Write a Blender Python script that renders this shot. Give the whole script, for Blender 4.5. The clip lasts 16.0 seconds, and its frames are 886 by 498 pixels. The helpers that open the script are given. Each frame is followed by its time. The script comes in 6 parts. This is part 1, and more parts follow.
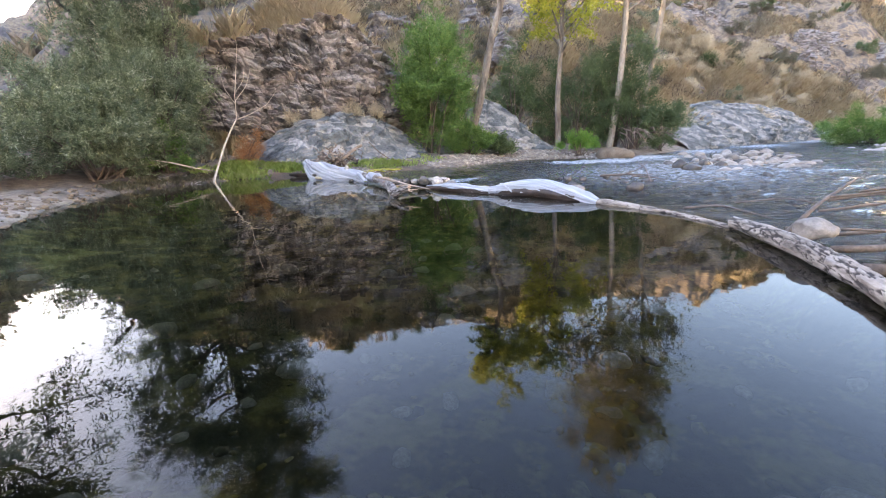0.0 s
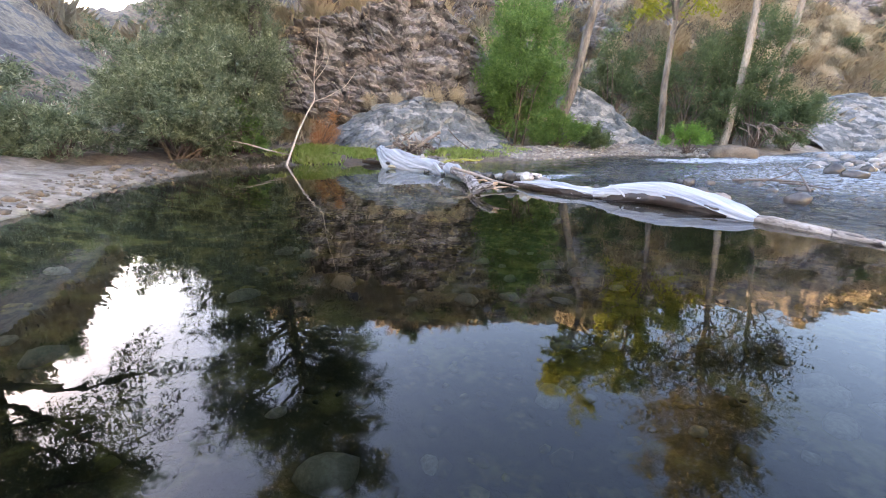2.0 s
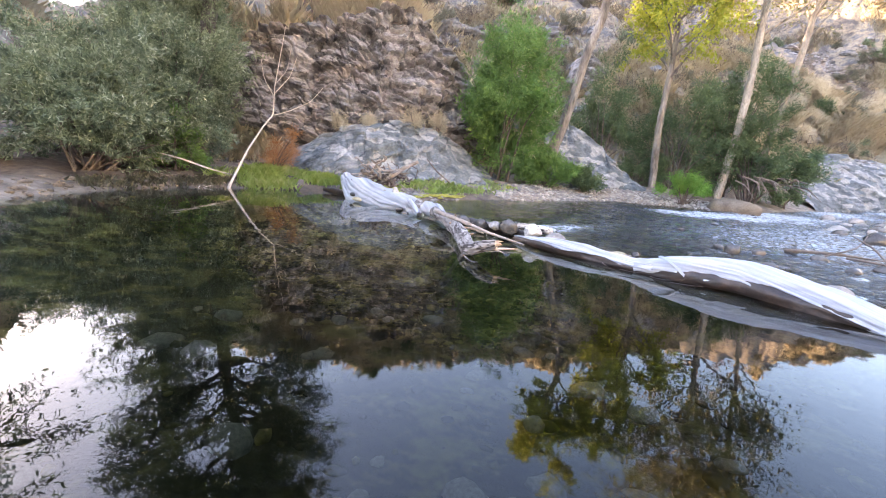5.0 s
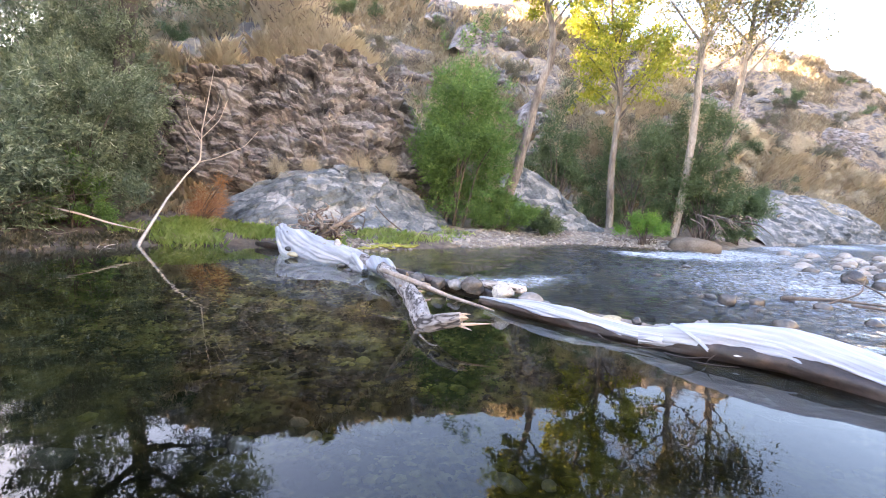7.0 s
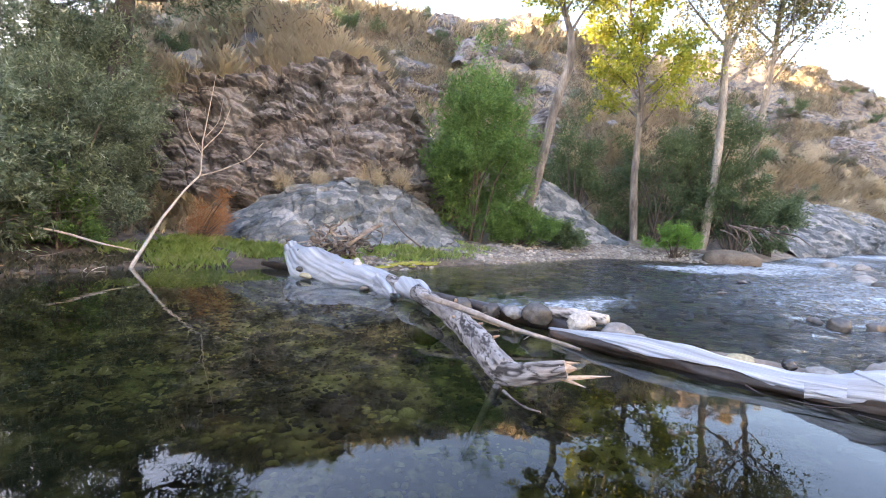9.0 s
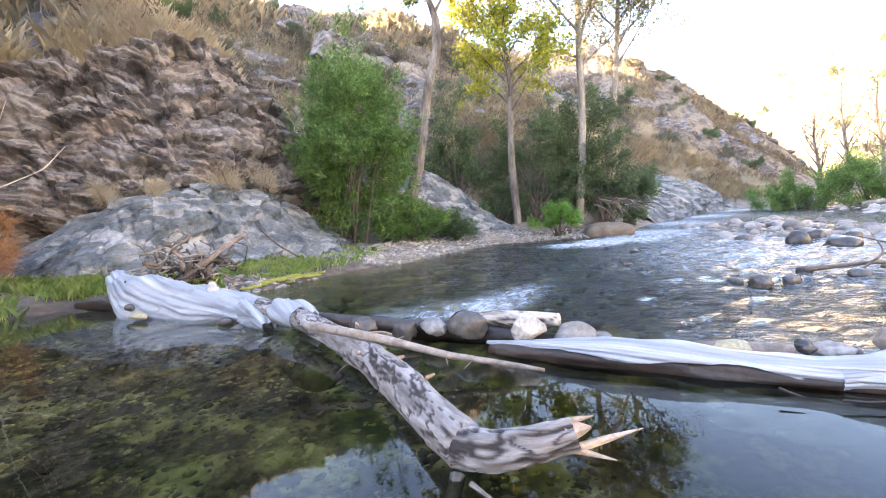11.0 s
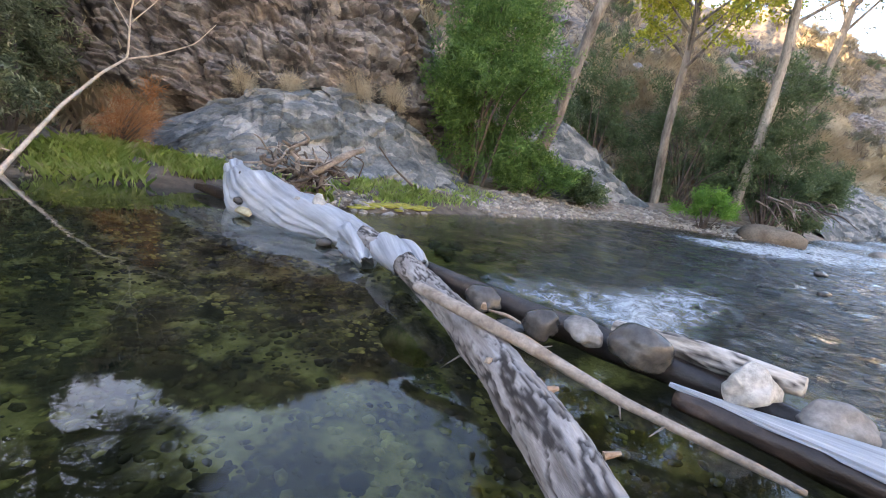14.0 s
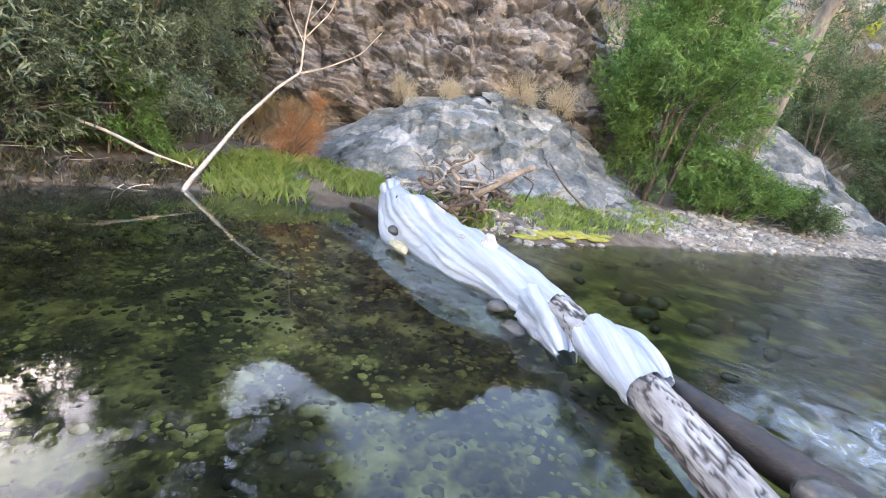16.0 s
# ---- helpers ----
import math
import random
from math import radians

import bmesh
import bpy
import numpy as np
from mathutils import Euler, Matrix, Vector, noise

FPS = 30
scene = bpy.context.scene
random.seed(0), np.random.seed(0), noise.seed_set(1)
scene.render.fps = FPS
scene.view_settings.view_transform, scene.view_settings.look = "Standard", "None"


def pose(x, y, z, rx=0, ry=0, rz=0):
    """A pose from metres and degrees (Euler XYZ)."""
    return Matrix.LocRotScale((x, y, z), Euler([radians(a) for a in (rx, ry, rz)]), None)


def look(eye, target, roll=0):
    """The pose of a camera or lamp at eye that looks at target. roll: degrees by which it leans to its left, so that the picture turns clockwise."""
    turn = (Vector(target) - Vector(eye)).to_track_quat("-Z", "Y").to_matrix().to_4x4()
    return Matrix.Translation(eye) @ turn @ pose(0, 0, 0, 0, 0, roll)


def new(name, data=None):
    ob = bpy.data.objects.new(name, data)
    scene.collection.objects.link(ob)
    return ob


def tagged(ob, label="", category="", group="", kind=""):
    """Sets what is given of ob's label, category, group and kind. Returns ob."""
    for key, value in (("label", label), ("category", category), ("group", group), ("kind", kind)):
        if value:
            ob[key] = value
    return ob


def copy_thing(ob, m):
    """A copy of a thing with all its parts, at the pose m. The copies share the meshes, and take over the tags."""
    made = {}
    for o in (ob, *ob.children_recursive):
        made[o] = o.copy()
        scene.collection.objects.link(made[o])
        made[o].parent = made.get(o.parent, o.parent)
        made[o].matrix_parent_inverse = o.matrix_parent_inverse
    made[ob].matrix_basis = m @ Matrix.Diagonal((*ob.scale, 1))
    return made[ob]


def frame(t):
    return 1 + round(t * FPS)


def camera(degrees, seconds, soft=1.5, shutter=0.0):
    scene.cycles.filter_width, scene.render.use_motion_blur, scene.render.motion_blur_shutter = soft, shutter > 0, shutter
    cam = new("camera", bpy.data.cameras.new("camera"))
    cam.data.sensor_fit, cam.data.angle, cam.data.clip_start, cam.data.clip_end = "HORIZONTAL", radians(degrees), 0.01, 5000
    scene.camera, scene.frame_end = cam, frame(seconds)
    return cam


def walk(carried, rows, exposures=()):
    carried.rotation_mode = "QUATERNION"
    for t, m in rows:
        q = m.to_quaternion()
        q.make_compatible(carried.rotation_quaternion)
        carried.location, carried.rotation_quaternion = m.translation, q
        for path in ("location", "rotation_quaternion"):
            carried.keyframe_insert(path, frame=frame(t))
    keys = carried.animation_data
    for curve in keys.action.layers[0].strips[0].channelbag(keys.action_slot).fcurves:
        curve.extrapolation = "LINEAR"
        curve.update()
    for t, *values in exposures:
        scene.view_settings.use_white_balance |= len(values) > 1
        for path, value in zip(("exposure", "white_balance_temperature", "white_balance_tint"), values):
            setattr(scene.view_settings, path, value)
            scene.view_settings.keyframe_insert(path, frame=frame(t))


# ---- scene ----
cam = camera(90.0, 16.0, 1.0)
PATH = [
    (0, (5.868, 2.491, 1.049), (4.885, 4.164, 0.563), -2.1),
    (0.5, (5.615, 2.879, 0.989), (4.547, 4.459, 0.387), -1.5),
    (1, (5.287, 3.131, 0.963), (4.172, 4.657, 0.308), -1.7),
    (1.5, (5.089, 3.339, 0.962), (3.913, 4.845, 0.37), -1.9),
    (2, (4.929, 3.532, 1.003), (3.698, 5.019, 0.481), -0.3),
    (2.5, (4.631, 3.774, 0.964), (3.418, 5.268, 0.42), 0.7),
    (3, (4.515, 4.232, 0.988), (3.353, 5.77, 0.457), 1.0),
    (3.5, (4.385, 4.668, 1.003), (3.251, 6.236, 0.498), 1.8),
    (4, (4.067, 4.815, 1.046), (2.926, 6.387, 0.569), 3.1),
    (6.5, (2.927, 5.893, 0.996), (1.87, 7.573, 0.75), 3.4),
    (7, (2.816, 6.158, 1.056), (1.818, 7.881, 0.866), 2.5),
    (7.5, (2.567, 6.329, 1.045), (1.586, 8.066, 0.9), 2.5),
    (8, (2.332, 6.421, 1.046), (1.338, 8.152, 0.928), 2.6),
    (10.5, (1.315, 7.426, 0.89), (0.449, 9.223, 0.748), -3.5),
    (11, (1.252, 7.714, 0.925), (0.733, 9.641, 0.788), -4.5),
    (11.5, (1.263, 8.028, 0.978), (1.183, 10.024, 0.873), -5.2),
    (12, (1.366, 8.048, 1.022), (1.484, 10.039, 0.878), -4.0),
    (12.5, (1.299, 8.198, 0.999), (1.331, 10.182, 0.75), -1.7),
    (13, (0.962, 8.246, 0.88), (0.761, 10.21, 0.562), 3.0),
    (13.5, (0.69, 8.244, 0.88), (0.112, 10.124, 0.517), 7.4),
    (14, (0.61, 8.508, 0.892), (-0.295, 10.251, 0.51), 7.8),
    (14.5, (0.364, 8.775, 0.923), (-0.705, 10.411, 0.496), 6.9),
    (15, (-0.043, 8.824, 0.926), (-1.22, 10.37, 0.456), 7.5),
    (15.5, (-0.257, 8.779, 0.997), (-1.531, 10.248, 0.527), 8.1),
    (16, (-0.452, 9.186, 1.059), (-1.826, 10.564, 0.599), 8.0),
]
walk(cam, [(t, look(eye, target, roll)) for t, eye, target, roll in PATH],
     [(0, 3.1, 6550, 26), (3, 3.35, 6550, 27), (6.5, 3.45, 6550, 29), (7.5, 3.3, 6550, 29), (8, 2.95, 6500, 28), (10.5, 3.35, 6450, 27), (11.2, 3.1, 6350, 27), (12.2, 1.6, 6100, 29), (12.8, 1.6, 6100, 29), (13.4, 1.95, 6400, 28), (14, 2.75, 6500, 24), (16, 3.6, 6550, 22)])

# world, sun, exposure
SUN_AZ = Vector((-0.97, -0.24, 0.0)).normalized()
SUN_EL = radians(15)
world = bpy.data.worlds.new("sky")
scene.world = world
world.use_nodes = True
wn = world.node_tree.nodes
sky = wn.new("ShaderNodeTexSky")
sky.sky_type = "NISHITA"
sky.sun_disc = False
sky.sun_elevation = SUN_EL
sky.sun_rotation = math.atan2(SUN_AZ.x, SUN_AZ.y)
sky.air_density, sky.dust_density, sky.ozone_density = 1.2, 1.5, 1.0
wn["Background"].inputs["Strength"].default_value = 0.15
world.node_tree.links.new(sky.outputs[0], wn["Background"].inputs["Color"])
sun_data = bpy.data.lights.new("sun", "SUN")
sun_data.energy, sun_data.angle, sun_data.color = 5.0, radians(0.5), (1.0, 0.74, 0.42)
sun_dir = SUN_AZ * math.cos(SUN_EL) + Vector((0, 0, math.sin(SUN_EL)))
sun = new("sun", sun_data)
sun.matrix_world = look(tuple(sun_dir * 100), (0, 0, 0))


# noise on numpy arrays
def hash3(i, j, k, seed=0):
    h = (i * 374761393 + j * 668265263 + k * 2147483647 + seed * 974634777) & 0xFFFFFFFF
    h = ((h ^ (h >> 13)) * 1274126177) & 0xFFFFFFFF
    h = ((h ^ (h >> 16)) * 2246822519) & 0xFFFFFFFF
    return ((h ^ (h >> 15)) & 0xFFFFFF) / 16777215.0


def vnoise(p, seed=0):
    """Value noise in -1..1 at the rows of p."""
    p = np.asarray(p, float)
    i = np.floor(p).astype(np.int64)
    f = p - i
    f = f * f * f * (f * (f * 6 - 15) + 10)
    out = 0
    for a in (0, 1):
        for b in (0, 1):
            for c in (0, 1):
                w = (f[:, 0] if a else 1 - f[:, 0]) * (f[:, 1] if b else 1 - f[:, 1]) * (f[:, 2] if c else 1 - f[:, 2])
                out = out + w * hash3(i[:, 0] + a, i[:, 1] + b, i[:, 2] + c, seed)
    return out * 2 - 1


def fbm(p, octaves=4, seed=0, gain=0.5):
    p, out, amp = np.asarray(p, float), 0, 1.0
    for o in range(octaves):
        out = out + amp * vnoise(p * 2.03**o + 17.3 * o, seed + o)
        amp *= gain
    return out


def cells(p, seed=0):
    """Distance to the nearest and second nearest cell point, the nearest cell's random number, and the way from its point."""
    p = np.asarray(p, float)
    i = np.floor(p).astype(np.int64)
    d1, d2, rid, way = np.full(len(p), 9.0), np.full(len(p), 9.0), np.zeros(len(p)), np.zeros((len(p), 3))
    for a in (-1, 0, 1):
        for b in (-1, 0, 1):
            for c in (-1, 0, 1):
                q = i + (a, b, c)
                r = np.stack([hash3(q[:, 0], q[:, 1], q[:, 2], seed + s) for s in (1, 2, 3)], 1)
                d = np.linalg.norm(q + r - p, axis=1)
                near = d < d1
                d2 = np.where(near, d1, np.minimum(d2, d))
                rid = np.where(near, hash3(q[:, 0], q[:, 1], q[:, 2], seed + 9), rid)
                way = np.where(near[:, None], p - q - r, way)
                d1 = np.where(near, d, d1)
    return d1, d2, rid, way


def step(a, b, x):
    t = np.clip((x - a) / (b - a), 0, 1)
    return t * t * (3 - 2 * t)


# plan of the valley
WATER = [(6, -14), (3, -8), (1.5, -1), (-1, 3), (-3.1, 4.8), (-5.4, 6.3), (-6.6, 7.8), (-7.2, 9.5), (-7.1, 10.8), (-6.4, 11.7),
         (-5.6, 13.0), (-4.3, 13.4), (-3.5, 13.9), (-3.2, 14.9), (-2.6, 16.8), (-1.7, 19.0), (-0.7, 21.2), (1.0, 21.9), (2.7, 21.8), (3.3, 23),
         (4.6, 27), (7.6, 35), (13.5, 43), (26, 58), (40, 80), (44, 100), (36, 118), (41, 122), (51, 104), (48, 78), (34, 55), (22, 41), (14.4, 33), (13.5, 27), (14.5, 23), (13.6, 18), (15.4, 13), (16, 5), (14, -5), (15, -14)]
FOOT = [(-2, -90), (-8, -30), (-9, -10), (-9.5, 0), (-10.5, 6), (-11.6, 10), (-11, 13.0), (-9.2, 15.2), (-7.4, 16.2), (-6.6, 17.8), (-6.0, 19.6),
        (-4.4, 22.0), (-2, 24.5), (2.5, 26.8), (5, 30), (8, 37), (14, 45), (25, 61), (38, 81), (41, 98), (32, 118), (8, 145), (-60, 220), (-300, 420)]
RIGHT = [(30, -120), (26, -30), (26, 0), (26, 20), (28, 32), (31, 43), (39, 55), (52, 76), (61, 98), (64, 125), (56, 165), (30, 230), (-200, 450)]


def to_line(x, y, line, closed=False):
    """Distance to a line of points, and the side (positive: to the left of its course)."""
    p = np.stack([x, y], 1)
    best, side = np.full(len(p), 1e9), np.zeros(len(p))
    pts = np.array(line, float)
    nxt = np.roll(pts, -1, 0) if closed else pts[1:]
    for a, b in zip(pts, nxt):
        ab = b - a
        t = np.clip(((p - a) @ ab) / (ab @ ab), 0, 1)
        d = np.linalg.norm(p - a - t[:, None] * ab, axis=1)
        cross = ab[0] * (p[:, 1] - a[1]) - ab[1] * (p[:, 0] - a[0])
        near = d < best - 1e-9
        best, side = np.where(near, d, best), np.where(near, np.sign(cross), side)
    return best, side


def inside_of(x, y, line):
    pts, inside = np.array(line, float), np.zeros(len(x), bool)
    for a, b in zip(pts, np.roll(pts, -1, 0)):
        cross = (a[1] > y) != (b[1] > y)
        with np.errstate(divide="ignore", invalid="ignore"):
            inside ^= cross & (x < (b[0] - a[0]) * (y - a[1]) / (b[1] - a[1] + 1e-12) + a[0])
    return inside


def in_water(x, y):
    return inside_of(x, y, WATER)


def left_hill(x, y):
    """Distance into the hill beyond its foot line; negative outside."""
    d, _ = to_line(x, y, FOOT)
    return np.where(inside_of(x, y, FOOT + [(-900, 600), (-900, -600), (-60, -600)]), d, -d)


def right_hill(x, y):
    d, _ = to_line(x, y, RIGHT)
    return np.where(inside_of(x, y, RIGHT + [(-280, 1500), (1500, 1500), (1500, -600), (60, -600)]), d, -d)


def riffle(x, y):
    """1 upstream of the log dam, 0 in the pool."""
    dam = np.interp(x, [-6, -4.5, -2, -1, 0.5, 2.2, 3.9, 5.5, 6.3, 6.8, 9], [14, 13.2, 12.1, 11.4, 10.9, 10.3, 9.8, 9.0, 8.2, 6, 2])
    return step(-0.1, 1.2, y - dam)


def ground_z(x, y, fine=True):
    x, y = np.atleast_1d(np.asarray(x, float)), np.atleast_1d(np.asarray(y, float))
    d, _ = to_line(x, y, WATER, True)
    wet = in_water(x, y)
    flat = np.stack([x, y, 0 * x], 1)
    rif = riffle(x, y)
    shoal = np.exp(-(((x - 6.6) / 1.8) ** 2 + ((y - 20) / 3.6) ** 2)) + np.exp(-(((x - 15) / 3.0) ** 2 + ((y - 26) / 5.0) ** 2)) + 0.8 * np.exp(-(((x - 8.6) / 1.2) ** 2 + ((y - 25) / 2.5) ** 2))
    depth = (0.62 - 0.40 * rif) * (1 - np.exp(-d / (1.3 - 0.6 * rif))) - 0.24 * shoal * rif
    bank = 0.02 + 0.42 * (1 - np.exp(-d / 1.7)) + 0.012 * d
    z = np.where(wet, -depth, bank)
    if fine:
        z = z + np.where(wet, 0.05, 0.06 + 0.03 * np.minimum(d, 4)) * fbm(flat * 0.9, 4, 3) * np.minimum(1, 0.3 + d)
    e = np.maximum(left_hill(x, y), 0)
    cliff = step(11.0, 14.0, y) * (1 - step(19, 22.5, y)) * (1 - step(8, 20, e))
    low = np.minimum(e, 30)
    rise = 0.66 * low - 0.0020 * low**2 + 0.29 * np.clip(e - 30, 0, 45) - 0.05 * np.maximum(e - 75, 0)
    # Dip opens the sky; downstream, unseen, full height is kept to block the sun.
    out = np.maximum(-10 - x, 0)
    high = 1 - 0.63 * np.exp(-(((y - 8.5 - 0.28 * out) / (4.5 + 0.12 * out)) ** 2)) + 0.2 * step(32, 62, y)
    lump = fbm(flat * 0.06, 3, 8) * 2.6 * step(6, 25, e) + fbm(flat * 0.25, 4, 12) * (0.9 * step(0.5, 6, e) + 0.7 * step(14, 30, e))
    if fine:
        lump = lump + fbm(flat * 1.1, 3, 21) * 0.18 * step(0.2, 2, e)
    spur = 11 * np.exp(-(((x - 12) / 22) ** 2 + ((y - 108) / 20) ** 2))
    spur = spur + 2.5 * np.exp(-(((x - 22) / 12) ** 2 + ((y - 84) / 16) ** 2)) - 4.5 * np.exp(-(((x - 8) / 14) ** 2 + ((y - 72) / 13) ** 2))
    z = z + spur + rise * high + cliff * 4.0 * step(0.5, 2.6, e) + lump
    r = np.maximum(right_hill(x, y), 0)
    z = z + 88 * (1 - np.exp(-r / 84)) * step(-12, 42, r) + fbm(flat * 0.03, 3, 31) * 4 * step(5, 60, r) + fbm(flat * 0.12, 3, 33) * 1.2 * step(5, 40, r)
    return z


def gz(x, y):
    return float(ground_z(x, y)[0])


# materials
def material(name, base=(0.5, 0.5, 0.5), rough=0.7):
    m = bpy.data.materials.new(name)
    m.use_nodes = True
    b = m.node_tree.nodes["Principled BSDF"]
    b.inputs["Base Color"].default_value = (*base, 1)
    b.inputs["Roughness"].default_value = rough
    return m, m.node_tree.nodes, m.node_tree.links, b


def ramp(nodes, links, fac, stops):
    r = nodes.new("ShaderNodeValToRGB")
    while len(r.color_ramp.elements) < len(stops):
        r.color_ramp.elements.new(0.5)
    for el, (pos, col) in zip(r.color_ramp.elements, stops):
        el.position, el.color = pos, (*col, 1)
    links.new(fac, r.inputs[0])
    return r.outputs[0]


def tex(nodes, links, scale, detail=4.0, rough=0.6, kind="Noise", stretch=None, coords="Object", distort=0.0):
    co = nodes.new("ShaderNodeTexCoord").outputs[coords]
    if stretch:
        mp = nodes.new("ShaderNodeMapping")
        mp.inputs["Scale"].default_value = stretch
        links.new(co, mp.inputs[0])
        co = mp.outputs[0]
    t = nodes.new("ShaderNodeTex" + kind)
    t.inputs["Scale"].default_value = scale
    if kind == "Noise":
        t.inputs["Detail"].default_value, t.inputs["Roughness"].default_value = detail, rough
        t.inputs["Distortion"].default_value = distort
    links.new(co, t.inputs["Vector"])
    return t


def mixc(nodes, links, fac, a, b, mode="MIX"):
    m = nodes.new("ShaderNodeMix")
    m.data_type, m.blend_type = "RGBA", mode
    for sock, v in ((m.inputs[0], fac), (m.inputs[6], a), (m.inputs[7], b)):
        if isinstance(v, (int, float)):
            sock.default_value = v
        elif isinstance(v, tuple):
            sock.default_value = (*v, 1)
        else:
            links.new(v, sock)
    return m.outputs[2]


def bump(nodes, links, bsdf, height, strength=0.5, dist=0.05):
    b = nodes.new("ShaderNodeBump")
    b.inputs["Strength"].default_value, b.inputs["Distance"].default_value = strength, dist
    links.new(height, b.inputs["Height"])
    links.new(b.outputs[0], bsdf.inputs["Normal"])


def two_scale(name, stops, big, small, rough=0.85, strength=0.5, dist=0.03, stretch=None, vary=0.0):
    """A rough surface: colours over a large pattern, fine grain and relief over a small one."""
    m, n, l, b = material(name, rough=rough)
    t1, t2 = tex(n, l, big, 5, 0.65, stretch=stretch), tex(n, l, small, 6, 0.7, stretch=stretch)
    col = ramp(n, l, t1.outputs["Fac"], stops)
    grain = ramp(n, l, t2.outputs["Fac"], [(0.3, (0.62, 0.62, 0.62)), (0.7, (1.25, 1.25, 1.25))])
    col = mixc(n, l, 1.0, col, grain, "MULTIPLY")
    if vary:
        info = n.new("ShaderNodeObjectInfo")
        geo = n.new("ShaderNodeNewGeometry")
        add = n.new("ShaderNodeMath")
        add.operation = "ADD"
        l.new(info.outputs["Random"], add.inputs[0])
        l.new(geo.outputs["Random Per Island"], add.inputs[1])
        fr = n.new("ShaderNodeMath")
        fr.operation = "FRACT"
        l.new(add.outputs[0], fr.inputs[0])
        tint = ramp(n, l, fr.outputs[0], [(0.0, (1 - vary, 1 - vary, 1 - vary)), (0.5, (1, 0.98, 0.95)), (1.0, (1 + vary, 1 + vary, 1 + vary * 0.9))])
        col = mixc(n, l, 1.0, col, tint, "MULTIPLY")
    l.new(col, b.inputs["Base Color"])
    bump(n, l, b, t2.outputs["Fac"], strength, dist)
    return m


def leaf_material(name, stops, rough=0.5, through_light=0.38):
    """Leaves that let some light through, each of its own shade."""
    m, n, l, b = material(name, rough=rough)
    geo = n.new("ShaderNodeNewGeometry")
    part_of = n.new("ShaderNodeMath")
    part_of.operation = "MULTIPLY_ADD"
    patchy = n.new("ShaderNodeMapRange")
    patchy.inputs[1].default_value, patchy.inputs[2].default_value = 0.33, 0.67
    l.new(tex(n, l, 3.2, 3, 0.6).outputs["Fac"], patchy.inputs[0])
    half = n.new("ShaderNodeMath")
    half.operation = "MULTIPLY"
    half.inputs[1].default_value = 0.5
    l.new(patchy.outputs[0], half.inputs[0])
    l.new(geo.outputs["Random Per Island"], part_of.inputs[0])
    part_of.inputs[1].default_value = 0.5
    l.new(half.outputs[0], part_of.inputs[2])
    col = ramp(n, l, part_of.outputs[0], stops)
    l.new(col, b.inputs["Base Color"])
    tr = n.new("ShaderNodeBsdfTranslucent")
    l.new(col, tr.inputs[0])
    mx = n.new("ShaderNodeMixShader")
    mx.inputs[0].default_value = through_light
    l.new(b.outputs[0], mx.inputs[1])
    l.new(tr.outputs[0], mx.inputs[2])
    l.new(mx.outputs[0], n["Material Output"].inputs[0])
    return m


M = {}
def rock_material(name, stops, blocks, big, small, tint, strength=0.8, soft=0.55):
    """Rock in blocks of their own shade, with stains over it and fine grain."""
    m, n, l, b = material(name, rough=0.9)
    warp = tex(n, l, 1.6, 4, 0.6)
    co = n.new("ShaderNodeTexCoord").outputs["Object"]
    add = n.new("ShaderNodeVectorMath")
    add.operation = "MULTIPLY_ADD"
    l.new(warp.outputs["Color"], add.inputs[0])
    add.inputs[1].default_value = (0.5, 0.5, 0.5)
    l.new(co, add.inputs[2])
    mp = n.new("ShaderNodeMapping")
    mp.inputs["Scale"].default_value = (0.8, 0.8, 2.4)
    mp.inputs["Rotation"].default_value = (0.15, -0.2, 0)
    l.new(add.outputs[0], mp.inputs[0])
    v = n.new("ShaderNodeTexVoronoi")
    v.inputs["Scale"].default_value = blocks
    l.new(mp.outputs[0], v.inputs["Vector"])
    sep = n.new("ShaderNodeSeparateColor")
    l.new(v.outputs["Color"], sep.inputs[0])
    t1, t2 = tex(n, l, big, 6, 0.7), tex(n, l, small, 6, 0.75)
    mid = n.new("ShaderNodeMath")
    mid.operation = "MULTIPLY_ADD"
    l.new(sep.outputs[0], mid.inputs[0])
    mid.inputs[1].default_value = 0.32
    l.new(t1.outputs["Fac"], mid.inputs[2])
    col = ramp(n, l, mid.outputs[0], stops)
    stain = ramp(n, l, tex(n, l, big * 0.45, 5, 0.7).outputs["Fac"], [(0.42, (1, 1, 1)), (0.62, tint)])
    col = mixc(n, l, 1.0, col, stain, "MULTIPLY")
    grain = ramp(n, l, t2.outputs["Fac"], [(0.3, (1 - soft, 1 - soft, 1 - soft)), (0.5, (1, 1, 1)), (0.7, (1 + soft * 0.7, 1 + soft * 0.7, 1 + soft * 0.7))])
    l.new(mixc(n, l, 1.0, col, grain, "MULTIPLY"), b.inputs["Base Color"])
    bump(n, l, b, t2.outputs["Fac"], strength, 0.06)
    return m


